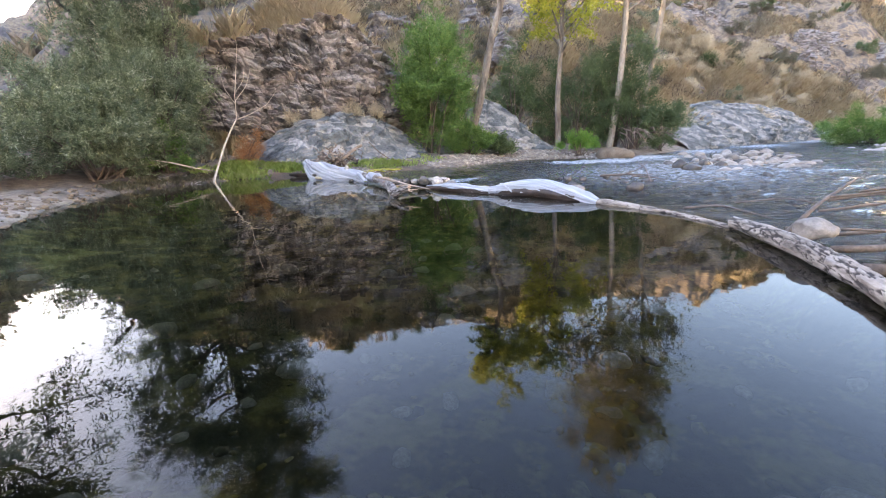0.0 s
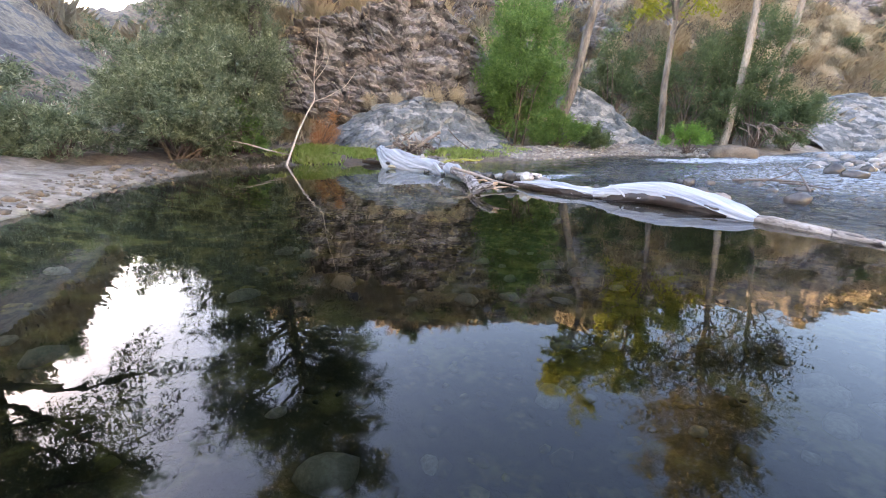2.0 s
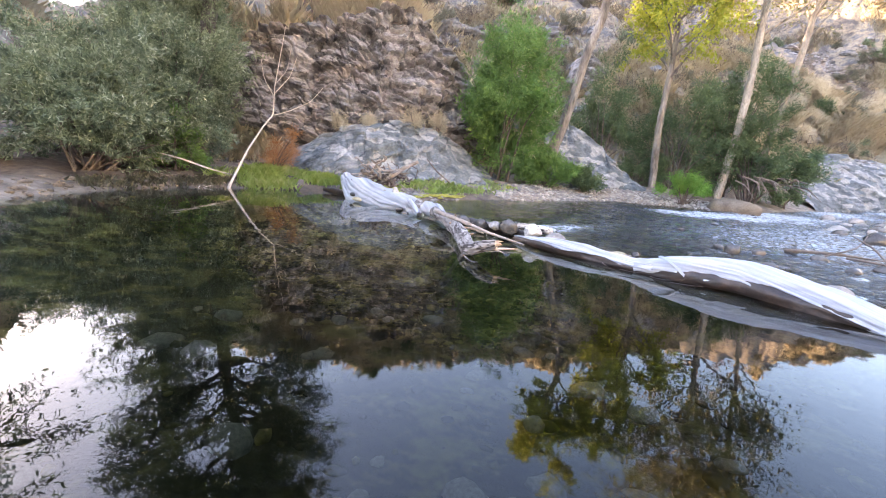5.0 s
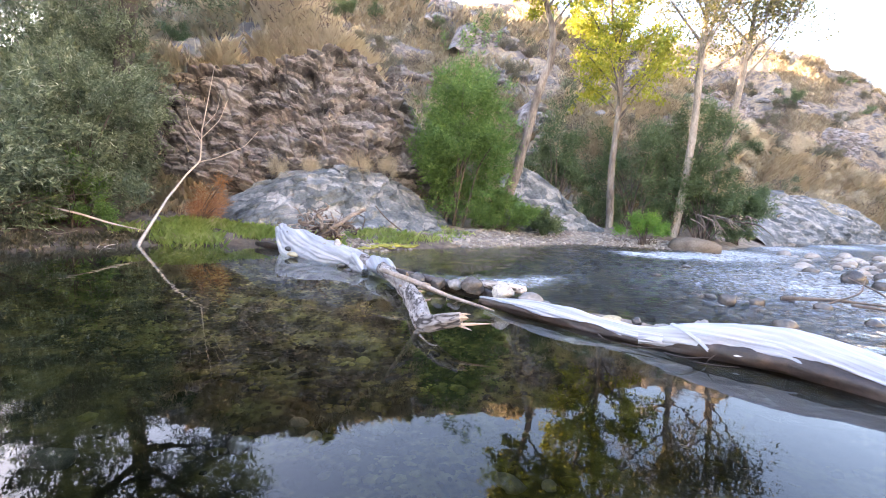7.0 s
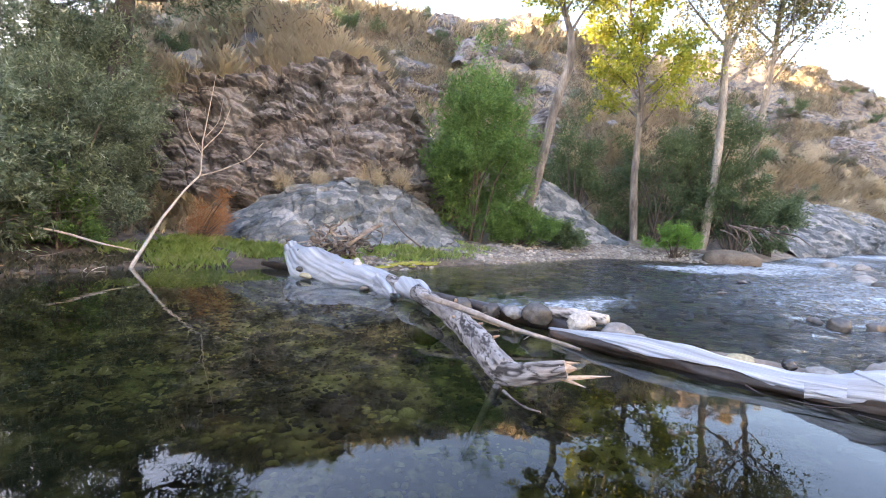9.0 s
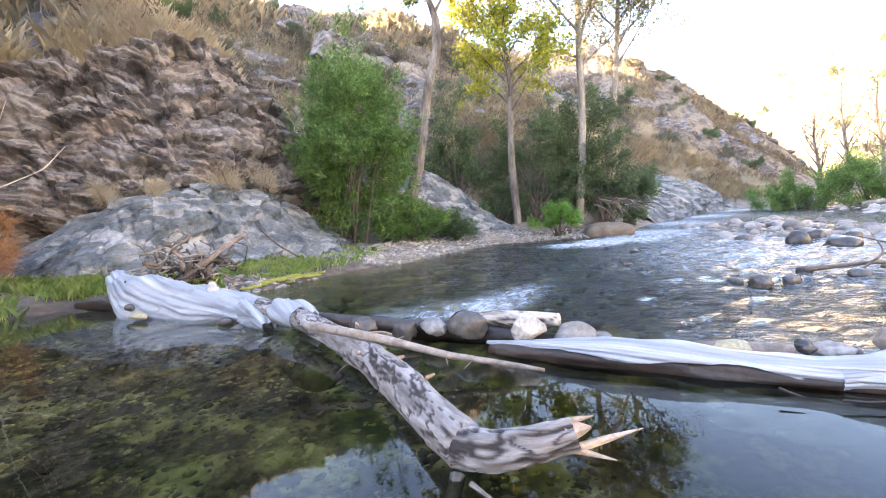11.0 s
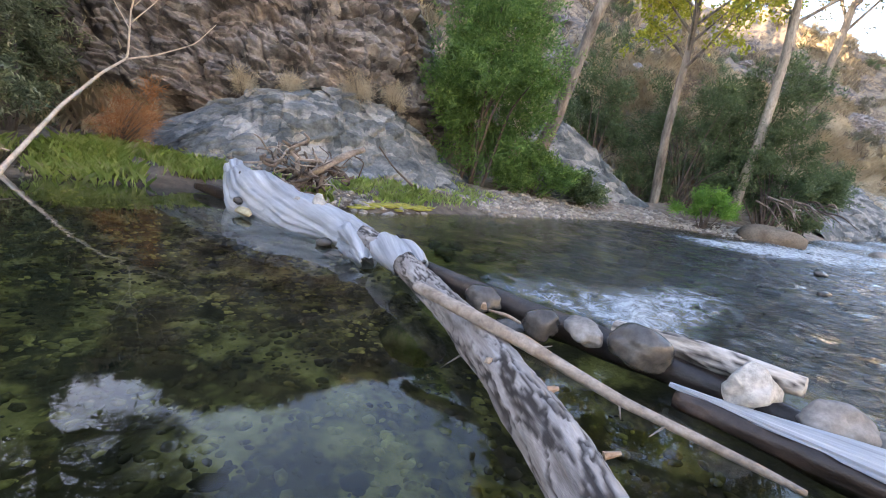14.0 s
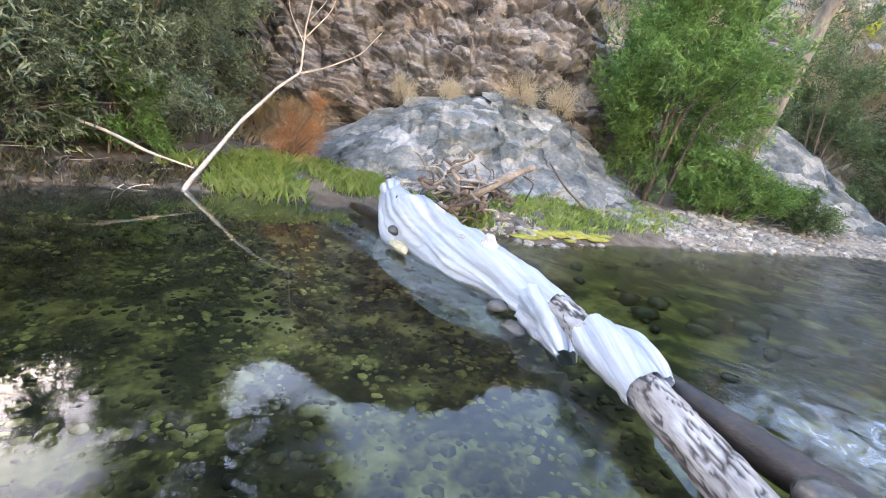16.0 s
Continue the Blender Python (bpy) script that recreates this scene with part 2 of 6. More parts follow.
M["cliff"] = rock_material("cliff_rock", [(0.36, (0.034, 0.032, 0.032)), (0.5, (0.085, 0.082, 0.082)), (0.62, (0.16, 0.155, 0.155)), (0.8, (0.33, 0.322, 0.32)), (0.95, (0.19, 0.185, 0.185))], 2.6, 1.3, 9, (0.90, 0.82, 0.77), 0.6, 0.45)
M["blue"] = rock_material("blue_grey_rock", [(0.36, (0.05, 0.066, 0.075)), (0.5, (0.105, 0.126, 0.139)), (0.66, (0.175, 0.197, 0.21)), (0.88, (0.40, 0.405, 0.40))], 2.4, 2.0, 12, (0.72, 0.72, 0.70), 0.5, 0.35)
M["cobble"] = two_scale("cobble_stone", [(0.3, (0.16, 0.15, 0.14)), (0.5, (0.30, 0.28, 0.26)), (0.7, (0.42, 0.40, 0.37))], 2.5, 30, 0.75, 0.35, 0.01, None, 0.35)
M["pale_cobble"] = two_scale("pale_cobble", [(0.3, (0.22, 0.21, 0.20)), (0.5, (0.38, 0.36, 0.34)), (0.7, (0.52, 0.50, 0.47))], 2.5, 30, 0.8, 0.35, 0.01, None, 0.4)
M["wet"] = two_scale("wet_stone", [(0.3, (0.035, 0.032, 0.03)), (0.5, (0.075, 0.07, 0.066)), (0.7, (0.12, 0.11, 0.10))], 2.5, 30, 0.22, 0.3, 0.01, None, 0.35)
M["algae"] = two_scale("algae_stone", [(0.38, (0.018, 0.017, 0.007)), (0.5, (0.085, 0.078, 0.026)), (0.6, (0.33, 0.305, 0.10)), (0.8, (0.50, 0.465, 0.20))], 1.9, 22, 0.8, 0.3, 0.01, None, 0.55)
M["palestone"] = two_scale("pale_stone", [(0.3, (0.34, 0.33, 0.30)), (0.6, (0.52, 0.50, 0.46)), (0.8, (0.30, 0.30, 0.29))], 5, 40, 0.8, 0.35, 0.01)
M["bark"] = two_scale("grey_bark", [(0.3, (0.05, 0.042, 0.036)), (0.5, (0.19, 0.168, 0.146)), (0.75, (0.40, 0.37, 0.33))], 4.5, 26, 0.9, 0.8, 0.02, (1, 1, 0.25))
M["dark_bark"] = two_scale("dark_willow_bark", [(0.3, (0.045, 0.04, 0.035)), (0.55, (0.11, 0.10, 0.088)), (0.75, (0.19, 0.175, 0.155))], 3.5, 24, 0.9, 0.8, 0.02, (1, 1, 0.25))
M["pale_bark"] = two_scale("pale_bark", [(0.3, (0.15, 0.13, 0.11)), (0.5, (0.34, 0.305, 0.26)), (0.75, (0.54, 0.49, 0.42))], 2.5, 20, 0.85, 0.5, 0.012, (1, 1, 0.3))
M["white_twig"] = two_scale("bleached_wood", [(0.3, (0.42, 0.36, 0.30)), (0.6, (0.62, 0.56, 0.50))], 6, 40, 0.8, 0.4, 0.006)
M["drift"] = two_scale("driftwood", [(0.3, (0.11, 0.085, 0.065)), (0.5, (0.28, 0.235, 0.195)), (0.75, (0.50, 0.45, 0.40))], 4, 30, 0.85, 0.6, 0.01)
M["twig"] = two_scale("twig_wood", [(0.3, (0.07, 0.055, 0.045)), (0.7, (0.20, 0.16, 0.13))], 6, 40, 0.9, 0.4, 0.006)
M["wetwood"] = two_scale("wet_log", [(0.3, (0.012, 0.009, 0.008)), (0.55, (0.036, 0.025, 0.02)), (0.75, (0.085, 0.055, 0.04))], 4, 26, 0.35, 0.6, 0.01)
M["soil"] = two_scale("dry_soil", [(0.3, (0.09, 0.07, 0.05)), (0.6, (0.20, 0.165, 0.125))], 2, 24, 0.95, 0.5, 0.02)
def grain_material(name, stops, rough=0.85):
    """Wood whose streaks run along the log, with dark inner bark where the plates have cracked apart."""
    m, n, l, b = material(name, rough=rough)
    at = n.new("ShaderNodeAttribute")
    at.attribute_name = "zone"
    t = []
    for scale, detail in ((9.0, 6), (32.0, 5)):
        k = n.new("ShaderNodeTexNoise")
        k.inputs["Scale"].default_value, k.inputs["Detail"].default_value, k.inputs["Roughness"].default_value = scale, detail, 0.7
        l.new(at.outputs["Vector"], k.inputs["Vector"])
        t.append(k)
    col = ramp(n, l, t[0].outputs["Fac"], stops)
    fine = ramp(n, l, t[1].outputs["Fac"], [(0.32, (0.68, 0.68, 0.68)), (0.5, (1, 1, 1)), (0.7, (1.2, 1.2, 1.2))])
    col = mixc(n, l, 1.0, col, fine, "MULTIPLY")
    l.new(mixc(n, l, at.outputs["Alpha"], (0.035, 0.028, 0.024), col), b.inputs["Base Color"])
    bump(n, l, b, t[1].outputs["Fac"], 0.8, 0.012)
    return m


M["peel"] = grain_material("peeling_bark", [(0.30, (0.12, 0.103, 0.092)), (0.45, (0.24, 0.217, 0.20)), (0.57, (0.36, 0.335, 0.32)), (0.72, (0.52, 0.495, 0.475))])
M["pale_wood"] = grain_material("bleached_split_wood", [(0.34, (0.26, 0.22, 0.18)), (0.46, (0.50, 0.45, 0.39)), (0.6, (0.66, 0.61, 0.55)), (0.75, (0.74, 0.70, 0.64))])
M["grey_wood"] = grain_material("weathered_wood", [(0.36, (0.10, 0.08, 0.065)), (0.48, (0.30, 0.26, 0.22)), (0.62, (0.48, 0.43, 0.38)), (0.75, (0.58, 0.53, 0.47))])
M["heartwood"] = two_scale("split_heartwood", [(0.3, (0.30, 0.19, 0.12)), (0.6, (0.52, 0.40, 0.29))], 8, 60, 0.8, 0.5, 0.006)
M["sandstone"] = two_scale("tan_stone", [(0.3, (0.34, 0.29, 0.17)), (0.7, (0.52, 0.46, 0.30))], 5, 40, 0.75, 0.3, 0.008)
M["moss"] = two_scale("yellow_moss", [(0.3, (0.16, 0.17, 0.03)), (0.7, (0.42, 0.40, 0.07))], 8, 50, 0.9, 0.8, 0.01)
M["olive"] = leaf_material("olive_leaf", [(0.0, (0.05, 0.072, 0.040)), (0.4, (0.125, 0.165, 0.092)), (0.7, (0.26, 0.32, 0.195)), (0.9, (0.48, 0.54, 0.40)), (1.0, (0.68, 0.73, 0.62))])
M["willow"] = leaf_material("willow_leaf", [(0.0, (0.055, 0.125, 0.028)), (0.5, (0.135, 0.255, 0.06)), (0.85, (0.25, 0.39, 0.11)), (1.0, (0.42, 0.54, 0.22))])
M["dark_leaf"] = leaf_material("dark_green_leaf", [(0.0, (0.045, 0.078, 0.032)), (0.6, (0.115, 0.175, 0.075)), (1.0, (0.24, 0.32, 0.15))])
M["yellow_leaf"] = leaf_material("yellow_green_leaf", [(0.0, (0.20, 0.27, 0.03)), (0.5, (0.40, 0.44, 0.045)), (1.0, (0.58, 0.56, 0.09))])
M["fern"] = leaf_material("fresh_green_leaf", [(0.0, (0.096, 0.228, 0.036)), (0.6, (0.180, 0.372, 0.060)), (1.0, (0.288, 0.480, 0.108))])
M["russet"] = leaf_material("russet_leaf", [(0.0, (0.28, 0.13, 0.05)), (0.6, (0.46, 0.24, 0.11)), (1.0, (0.60, 0.38, 0.20))])
M["gold_grass"] = leaf_material("dry_grass", [(0.0, (0.60, 0.53, 0.38)), (0.5, (0.78, 0.71, 0.54)), (1.0, (0.92, 0.87, 0.72))], 0.7, 0.5)
# Far hill grass, with its sunlit brightness put into the colour.
M["sunny_grass"] = leaf_material("sunlit_hill_grass", [(0.0, (0.44, 0.41, 0.24)), (0.5, (0.60, 0.56, 0.34)), (1.0, (0.74, 0.70, 0.46))], 0.7)
M["green_grass"] = leaf_material("green_grass", [(0.0, (0.28, 0.42, 0.10)), (0.5, (0.50, 0.66, 0.20)), (0.85, (0.70, 0.80, 0.36)), (1.0, (0.80, 0.78, 0.50))], 0.6, 0.5)
M["scrub"] = leaf_material("grey_scrub_leaf", [(0.0, (0.088, 0.088, 0.056)), (0.6, (0.175, 0.169, 0.112)), (1.0, (0.300, 0.275, 0.188))])
M["brush"] = leaf_material("dry_brush", [(0.0, (0.07, 0.058, 0.05)), (0.5, (0.14, 0.115, 0.095)), (0.85, (0.22, 0.18, 0.14)), (1.0, (0.32, 0.27, 0.20))], 0.8, 0.2)
M["hill_grass"] = leaf_material("tan_hill_grass", [(0.0, (0.42, 0.355, 0.24)), (0.5, (0.60, 0.52, 0.37)), (1.0, (0.78, 0.71, 0.53))], 0.7, 0.45)
M["thin_leaf"] = leaf_material("thin_gold_leaf", [(0.0, (0.13, 0.13, 0.05)), (0.6, (0.26, 0.245, 0.09)), (1.0, (0.42, 0.39, 0.14))])


def ground_material():
    m, n, l, b = material("valley_ground", rough=0.95)
    co = n.new("ShaderNodeTexCoord")
    at = n.new("ShaderNodeAttribute")
    at.attribute_name = "zone"
    sep = n.new("ShaderNodeSeparateColor")
    l.new(at.outputs["Color"], sep.inputs[0])
    t1, t2, t3 = tex(n, l, 0.35, 6, 0.65), tex(n, l, 7, 6, 0.7), tex(n, l, 2.2, 4, 0.6)
    t4 = tex(n, l, 1.0, 5, 0.65)
    hf = n.new("ShaderNodeMath")
    hf.operation = "MULTIPLY_ADD"
    l.new(t4.outputs["Fac"], hf.inputs[0])
    hf.inputs[1].default_value = 0.9
    off = n.new("ShaderNodeMath")
    off.operation = "SUBTRACT"
    l.new(t1.outputs["Fac"], off.inputs[0])
    off.inputs[1].default_value = 0.45
    l.new(off.outputs[0], hf.inputs[2])
    hill = ramp(n, l, hf.outputs[0], [(0.3, (0.09, 0.078, 0.07)), (0.42, (0.19, 0.155, 0.12)), (0.52, (0.32, 0.255, 0.165)), (0.6, (0.16, 0.144, 0.132)), (0.72, (0.10, 0.092, 0.088))])
    # Dry ground of the right hill, paled to carry its sun glare.
    sunlit_straw = ramp(n, l, hf.outputs[0], [(0.3, (0.34, 0.31, 0.22)), (0.5, (0.60, 0.56, 0.42)), (0.7, (0.72, 0.69, 0.56))])
    hill = mixc(n, l, at.outputs["Alpha"], hill, sunlit_straw)
    gravel = ramp(n, l, t3.outputs["Fac"], [(0.3, (0.13, 0.105, 0.08)), (0.5, (0.27, 0.235, 0.19)), (0.7, (0.38, 0.345, 0.30))])
    bed = ramp(n, l, t3.outputs["Fac"], [(0.36, (0.012, 0.011, 0.005)), (0.5, (0.055, 0.05, 0.018)), (0.6, (0.25, 0.23, 0.075)), (0.75, (0.40, 0.37, 0.15))])
    col = mixc(n, l, sep.outputs[0], gravel, hill)
    col = mixc(n, l, sep.outputs[1], col, bed)
    soil = ramp(n, l, t3.outputs["Fac"], [(0.3, (0.055, 0.042, 0.032)), (0.7, (0.15, 0.115, 0.085))])
    col = mixc(n, l, sep.outputs[2], col, soil)
    grain = ramp(n, l, t2.outputs["Fac"], [(0.3, (0.6, 0.6, 0.6)), (0.7, (1.3, 1.3, 1.3))])
    l.new(mixc(n, l, 1.0, col, grain, "MULTIPLY"), b.inputs["Base Color"])
    bump(n, l, b, t2.outputs["Fac"], 0.7, 0.05)
    return m


def water_material():
    m, n, l, b = material("creek_water")
    n.remove(b)
    gl, tr = n.new("ShaderNodeBsdfGlossy"), n.new("ShaderNodeBsdfTransparent")
    gl.inputs["Roughness"].default_value = 0.0
    gl.inputs["Color"].default_value = (1, 1, 1, 1)
    fr = n.new("ShaderNodeFresnel")
    fr.inputs[0].default_value = 1.35
    at = n.new("ShaderNodeAttribute")
    at.attribute_name = "zone"
    sep = n.new("ShaderNodeSeparateColor")
    l.new(at.outputs["Color"], sep.inputs[0])
    l.new(ramp(n, l, sep.outputs[2], [(0.0, (0.93, 0.94, 0.86)), (0.5, (0.62, 0.62, 0.46)), (1.0, (0.29, 0.29, 0.23))]), tr.inputs[0])
    t1, t2 = tex(n, l, 2.2, 3, 0.5), tex(n, l, 8.5, 4, 0.6, stretch=(0.75, 1.6, 1.0), distort=0.7)
    calm = n.new("ShaderNodeBump")
    calm.inputs["Strength"].default_value, calm.inputs["Distance"].default_value = 0.10, 0.02
    l.new(t1.outputs["Fac"], calm.inputs["Height"])
    rough = n.new("ShaderNodeBump")
    sc = n.new("ShaderNodeMath")
    sc.operation = "MULTIPLY"
    sc.inputs[1].default_value = 1.0
    rough.inputs["Distance"].default_value = 0.062
    l.new(sep.outputs[0], sc.inputs[0])
    l.new(sc.outputs[0], rough.inputs["Strength"])
    l.new(t2.outputs["Fac"], rough.inputs["Height"])
    l.new(calm.outputs[0], rough.inputs["Normal"])
    for node in (gl, fr):
        l.new(rough.outputs[0], node.inputs["Normal"])
    mx = n.new("ShaderNodeMixShader")
    l.new(fr.outputs[0], mx.inputs[0])
    l.new(tr.outputs[0], mx.inputs[1])
    l.new(gl.outputs[0], mx.inputs[2])
    # White of the foam, and of the sky sheen painted over the riffle.
    foam_and_sheen = n.new("ShaderNodeBsdfDiffuse")
    foam_and_sheen.inputs[0].default_value = (0.68, 0.76, 0.82, 1)
    ft = tex(n, l, 8.0, 8, 0.75, stretch=(1.2, 0.8, 1.0), distort=0.8)
    cut = n.new("ShaderNodeMath")
    cut.operation = "ADD"
    hard = n.new("ShaderNodeMath")
    hard.operation = "MULTIPLY_ADD"
    l.new(ft.outputs["Fac"], hard.inputs[0])
    hard.inputs[1].default_value, hard.inputs[2].default_value = 1.5, -0.25
    l.new(hard.outputs[0], cut.inputs[0])
    l.new(sep.outputs[1], cut.inputs[1])
    ff = ramp(n, l, cut.outputs[0], [(0.56, (0, 0, 0)), (0.76, (0.2, 0.2, 0.2)), (0.92, (0.42, 0.42, 0.42)), (1.0, (0.6, 0.6, 0.6))])
    few = n.new("ShaderNodeMath")
    few.operation, few.use_clamp = "MULTIPLY", True
    few.inputs[1].default_value = 5.0
    l.new(sep.outputs[1], few.inputs[0])
    both = n.new("ShaderNodeMath")
    both.operation = "MULTIPLY"
    l.new(ff, both.inputs[0])
    l.new(few.outputs[0], both.inputs[1])
    my = n.new("ShaderNodeMixShader")
    l.new(both.outputs[0], my.inputs[0])
    l.new(mx.outputs[0], my.inputs[1])
    l.new(foam_and_sheen.outputs[0], my.inputs[2])
    l.new(my.outputs[0], n["Material Output"].inputs[0])
    return m


M["ground"], M["water"] = ground_material(), water_material()


def film_material():
    """Milky plastic film, stretched into streaks along its folds; the palest paint in highlights."""
    m, n, l, b = material("white_plastic_film", rough=0.3)
    at = n.new("ShaderNodeAttribute")
    at.attribute_name = "zone"
    t = []
    for scale in (1.3, 6.0):
        k = n.new("ShaderNodeTexNoise")
        k.inputs["Scale"].default_value, k.inputs["Detail"].default_value, k.inputs["Roughness"].default_value = scale, 6, 0.65
        l.new(at.outputs["Vector"], k.inputs["Vector"])
        t.append(k)
    col = ramp(n, l, t[0].outputs["Fac"], [(0.28, (0.26, 0.285, 0.33)), (0.42, (0.42, 0.46, 0.52)), (0.56, (0.56, 0.60, 0.66)), (0.72, (0.80, 0.83, 0.87))])
    l.new(col, b.inputs["Base Color"])
    bump(n, l, b, t[1].outputs["Fac"], 0.45, 0.015)
    tr = n.new("ShaderNodeBsdfTranslucent")
    l.new(col, tr.inputs[0])
    mx = n.new("ShaderNodeMixShader")
    mx.inputs[0].default_value = 0.25
    l.new(b.outputs[0], mx.inputs[1])
    l.new(tr.outputs[0], mx.inputs[2])
    l.new(mx.outputs[0], n["Material Output"].inputs[0])
    return m


M["film"] = film_material()


def thin_film_material():
    m, n, l, b = material("thin_plastic_film", (0.72, 0.78, 0.84), 0.2)
    t = tex(n, l, 5.0, 5, 0.65, stretch=(1, 2.5, 1))
    tr = n.new("ShaderNodeBsdfTransparent")
    tr.inputs[0].default_value = (0.9, 0.93, 0.95, 1)
    mx = n.new("ShaderNodeMixShader")
    l.new(ramp(n, l, t.outputs["Fac"], [(0.4, (0.02, 0.02, 0.02)), (0.58, (0.22, 0.22, 0.22)), (0.75, (0.7, 0.7, 0.7))]), mx.inputs[0])
    l.new(tr.outputs[0], mx.inputs[1])
    l.new(b.outputs[0], mx.inputs[2])
    l.new(mx.outputs[0], n["Material Output"].inputs[0])
    return m


M["thin_film"] = thin_film_material()


# building blocks
def mesh_object(name, verts, faces, mat, parent=None, label="", smooth=True):
    me = bpy.data.meshes.new(name)
    verts = np.asarray(verts, np.float32)
    if isinstance(faces, np.ndarray):
        k = faces.shape[1]
        me.vertices.add(len(verts))
        me.vertices.foreach_set("co", verts.ravel())
        me.loops.add(faces.size)
        me.loops.foreach_set("vertex_index", faces.astype(np.int32).ravel())
        me.polygons.add(len(faces))
        me.polygons.foreach_set("loop_start", np.arange(0, faces.size, k, dtype=np.int32))
        me.update(calc_edges=True)
    else:
        me.from_pydata(verts.tolist(), [], faces)
    if smooth:
        me.shade_smooth()
    me.materials.append(mat)
    ob = new(name, me)
    ob.parent = parent
    if label:
        tagged(ob, label)
    return ob


def part(name, bm, mat, parent, label="", smooth=True):
    me = bpy.data.meshes.new(name)
    bm.to_mesh(me)
    bm.free()
    if smooth:
        me.shade_smooth()
    me.materials.append(mat)
    ob = new(name, me)
    ob.parent = parent
    if label:
        tagged(ob, label)
    return ob


def grid_faces(nu, nv, wrap=False):
    i, j = np.meshgrid(np.arange(nu - (0 if wrap else 1)), np.arange(nv - 1), indexing="ij")
    a, b = i * nv + j, ((i + 1) % nu) * nv + j
    return np.stack([a, b, b + 1, a + 1], -1).reshape(-1, 4)


def lines_of(stops):
    """Grid lines with a step that changes from stretch to stretch: (start, step), ..., end."""
    out = []
    for (a, h), (b, _) in zip(stops, stops[1:]):
        out.append(np.linspace(a, b, max(1, round((b - a) / h)), endpoint=False))
    return np.concatenate(out + [np.array([stops[-1][0]])])


def colour_layer(ob, rgb, alpha=None):
    at = ob.data.color_attributes.new("zone", "FLOAT_COLOR", "POINT")
    at.data.foreach_set("color", np.concatenate([rgb, np.ones((len(rgb), 1)) if alpha is None else alpha[:, None]], 1).astype(np.float32).ravel())


def empty(name, at, label, category, group="", kind=""):
    ob = new(name)
    ob.location = at
    ob.empty_display_size = 0.1
    return tagged(ob, label, category, group, kind)


# the ground: one sheet from the creek bed to the hills
gx = lines_of([(-420, 30), (-120, 8), (-50, 1.6), (-24, 0.5), (-12, 0.17), (8, 0.25), (20, 0.8), (40, 3), (100, 10), (420, 0)])
gy = lines_of([(-300, 30), (-60, 5), (-14, 0.9), (0, 0.3), (7, 0.17), (26, 0.4), (46, 1.2), (90, 4), (160, 15), (560, 0)])
X, Y = np.meshgrid(gx, gy, indexing="ij")
fx, fy = X.ravel(), Y.ravel()
gzv = ground_z(fx, fy)
ground = tagged(mesh_object("ground", np.stack([fx, fy, gzv], 1), grid_faces(len(gx), len(gy)), M["ground"]), "dry grassy hillsides, gravel bars and stony creek bed", "ground", kind="structure")
d_w, _ = to_line(fx, fy, WATER, True)
wet = in_water(fx, fy)
hill = np.maximum(step(-0.3, 1.5, left_hill(fx, fy)), step(0, 6, right_hill(fx, fy)))
soil = np.exp(-(((fx + 5.7) / 1.0) ** 2 + ((fy - 12.7) / 0.8) ** 2)) + np.exp(-(((fx + 8.4) / 2.2) ** 2 + ((fy - 9) / 3.8) ** 2)) + np.exp(-(((fx + 3.7) / 0.9) ** 2 + ((fy - 15.2) / 2.0) ** 2)) + np.exp(-(((fx - 2.2) / 2.2) ** 2 + ((fy - 23.2) / 1.6) ** 2))
colour_layer(ground, np.stack([hill, np.where(wet, step(-0.02, 0.15, d_w), 0), np.clip(soil * 1.3, 0, 1)], 1), step(2, 14, right_hill(fx, fy)))

# the water
wx = lines_of([(-30, 3), (-9, 0.35), (-3.5, 0.10), (9, 0.22), (22, 1.5), (70, 0)])
wy = lines_of([(-20, 3), (4, 0.5), (8.5, 0.085), (17, 0.14), (28, 0.5), (60, 3), (125, 0)])
X, Y = np.meshgrid(wx, wy, indexing="ij")
px, py = X.ravel(), Y.ravel()
rif = riffle(px, py)
flow = np.stack([px, py, 0 * px], 1)
quiet = step(-1.0, 2.2, px + 0.20 * (py - 12)) * 0.85 + 0.15
swell = rif * quiet * (0.025 * fbm(flow * (1.5, 1.4, 1), 3, 41) + 0.024 * (0.6 - np.abs(fbm(flow * (2.4, 3.2, 1), 3, 45))) + 0.010 * fbm(flow * 6, 2, 48))
# The last, widest patch whitens the riffle to stand in for reflected sky.
FOAM_AND_SHEEN = [(-0.5, 11.7, 0.45, 0.35, 0.62), (0.15, 11.6, 0.55, 0.34, 0.72), (0.45, 12.1, 0.34, 0.55, 0.68), (0.75, 12.8, 0.28, 0.6, 0.52), (-0.2, 12.2, 0.7, 0.4, 0.22), (1.0, 13.4, 0.22, 0.5, 0.28), (1.8, 19.2, 1.0, 0.6, 1.1), (2.7, 20.2, 1.2, 0.9, 1.0), (3.9, 22.5, 1.3, 1.7, 1.0), (5.6, 27, 1.5, 2.8, 0.95), (8.2, 33, 1.8, 3.2, 0.9), (11.5, 40, 2, 4, 0.9), (5.2, 16.0, 3.6, 4.6, 0.62)]
foam_and_sheen = sum(a * np.exp(-(((px - cx) / sx) ** 2 + ((py - cy) / sy) ** 2)) for cx, cy, sx, sy, a in FOAM_AND_SHEEN)
foam_and_sheen = foam_and_sheen * rif
swell = swell + 0.03 * np.clip(foam_and_sheen, 0, 1) * fbm(flow * 4, 3, 47)
water = tagged(mesh_object("water", np.stack([px, py, swell], 1), grid_faces(len(wx), len(wy)), M["water"]), "clear still pool with a rippled riffle upstream", "creek water", kind="structure")
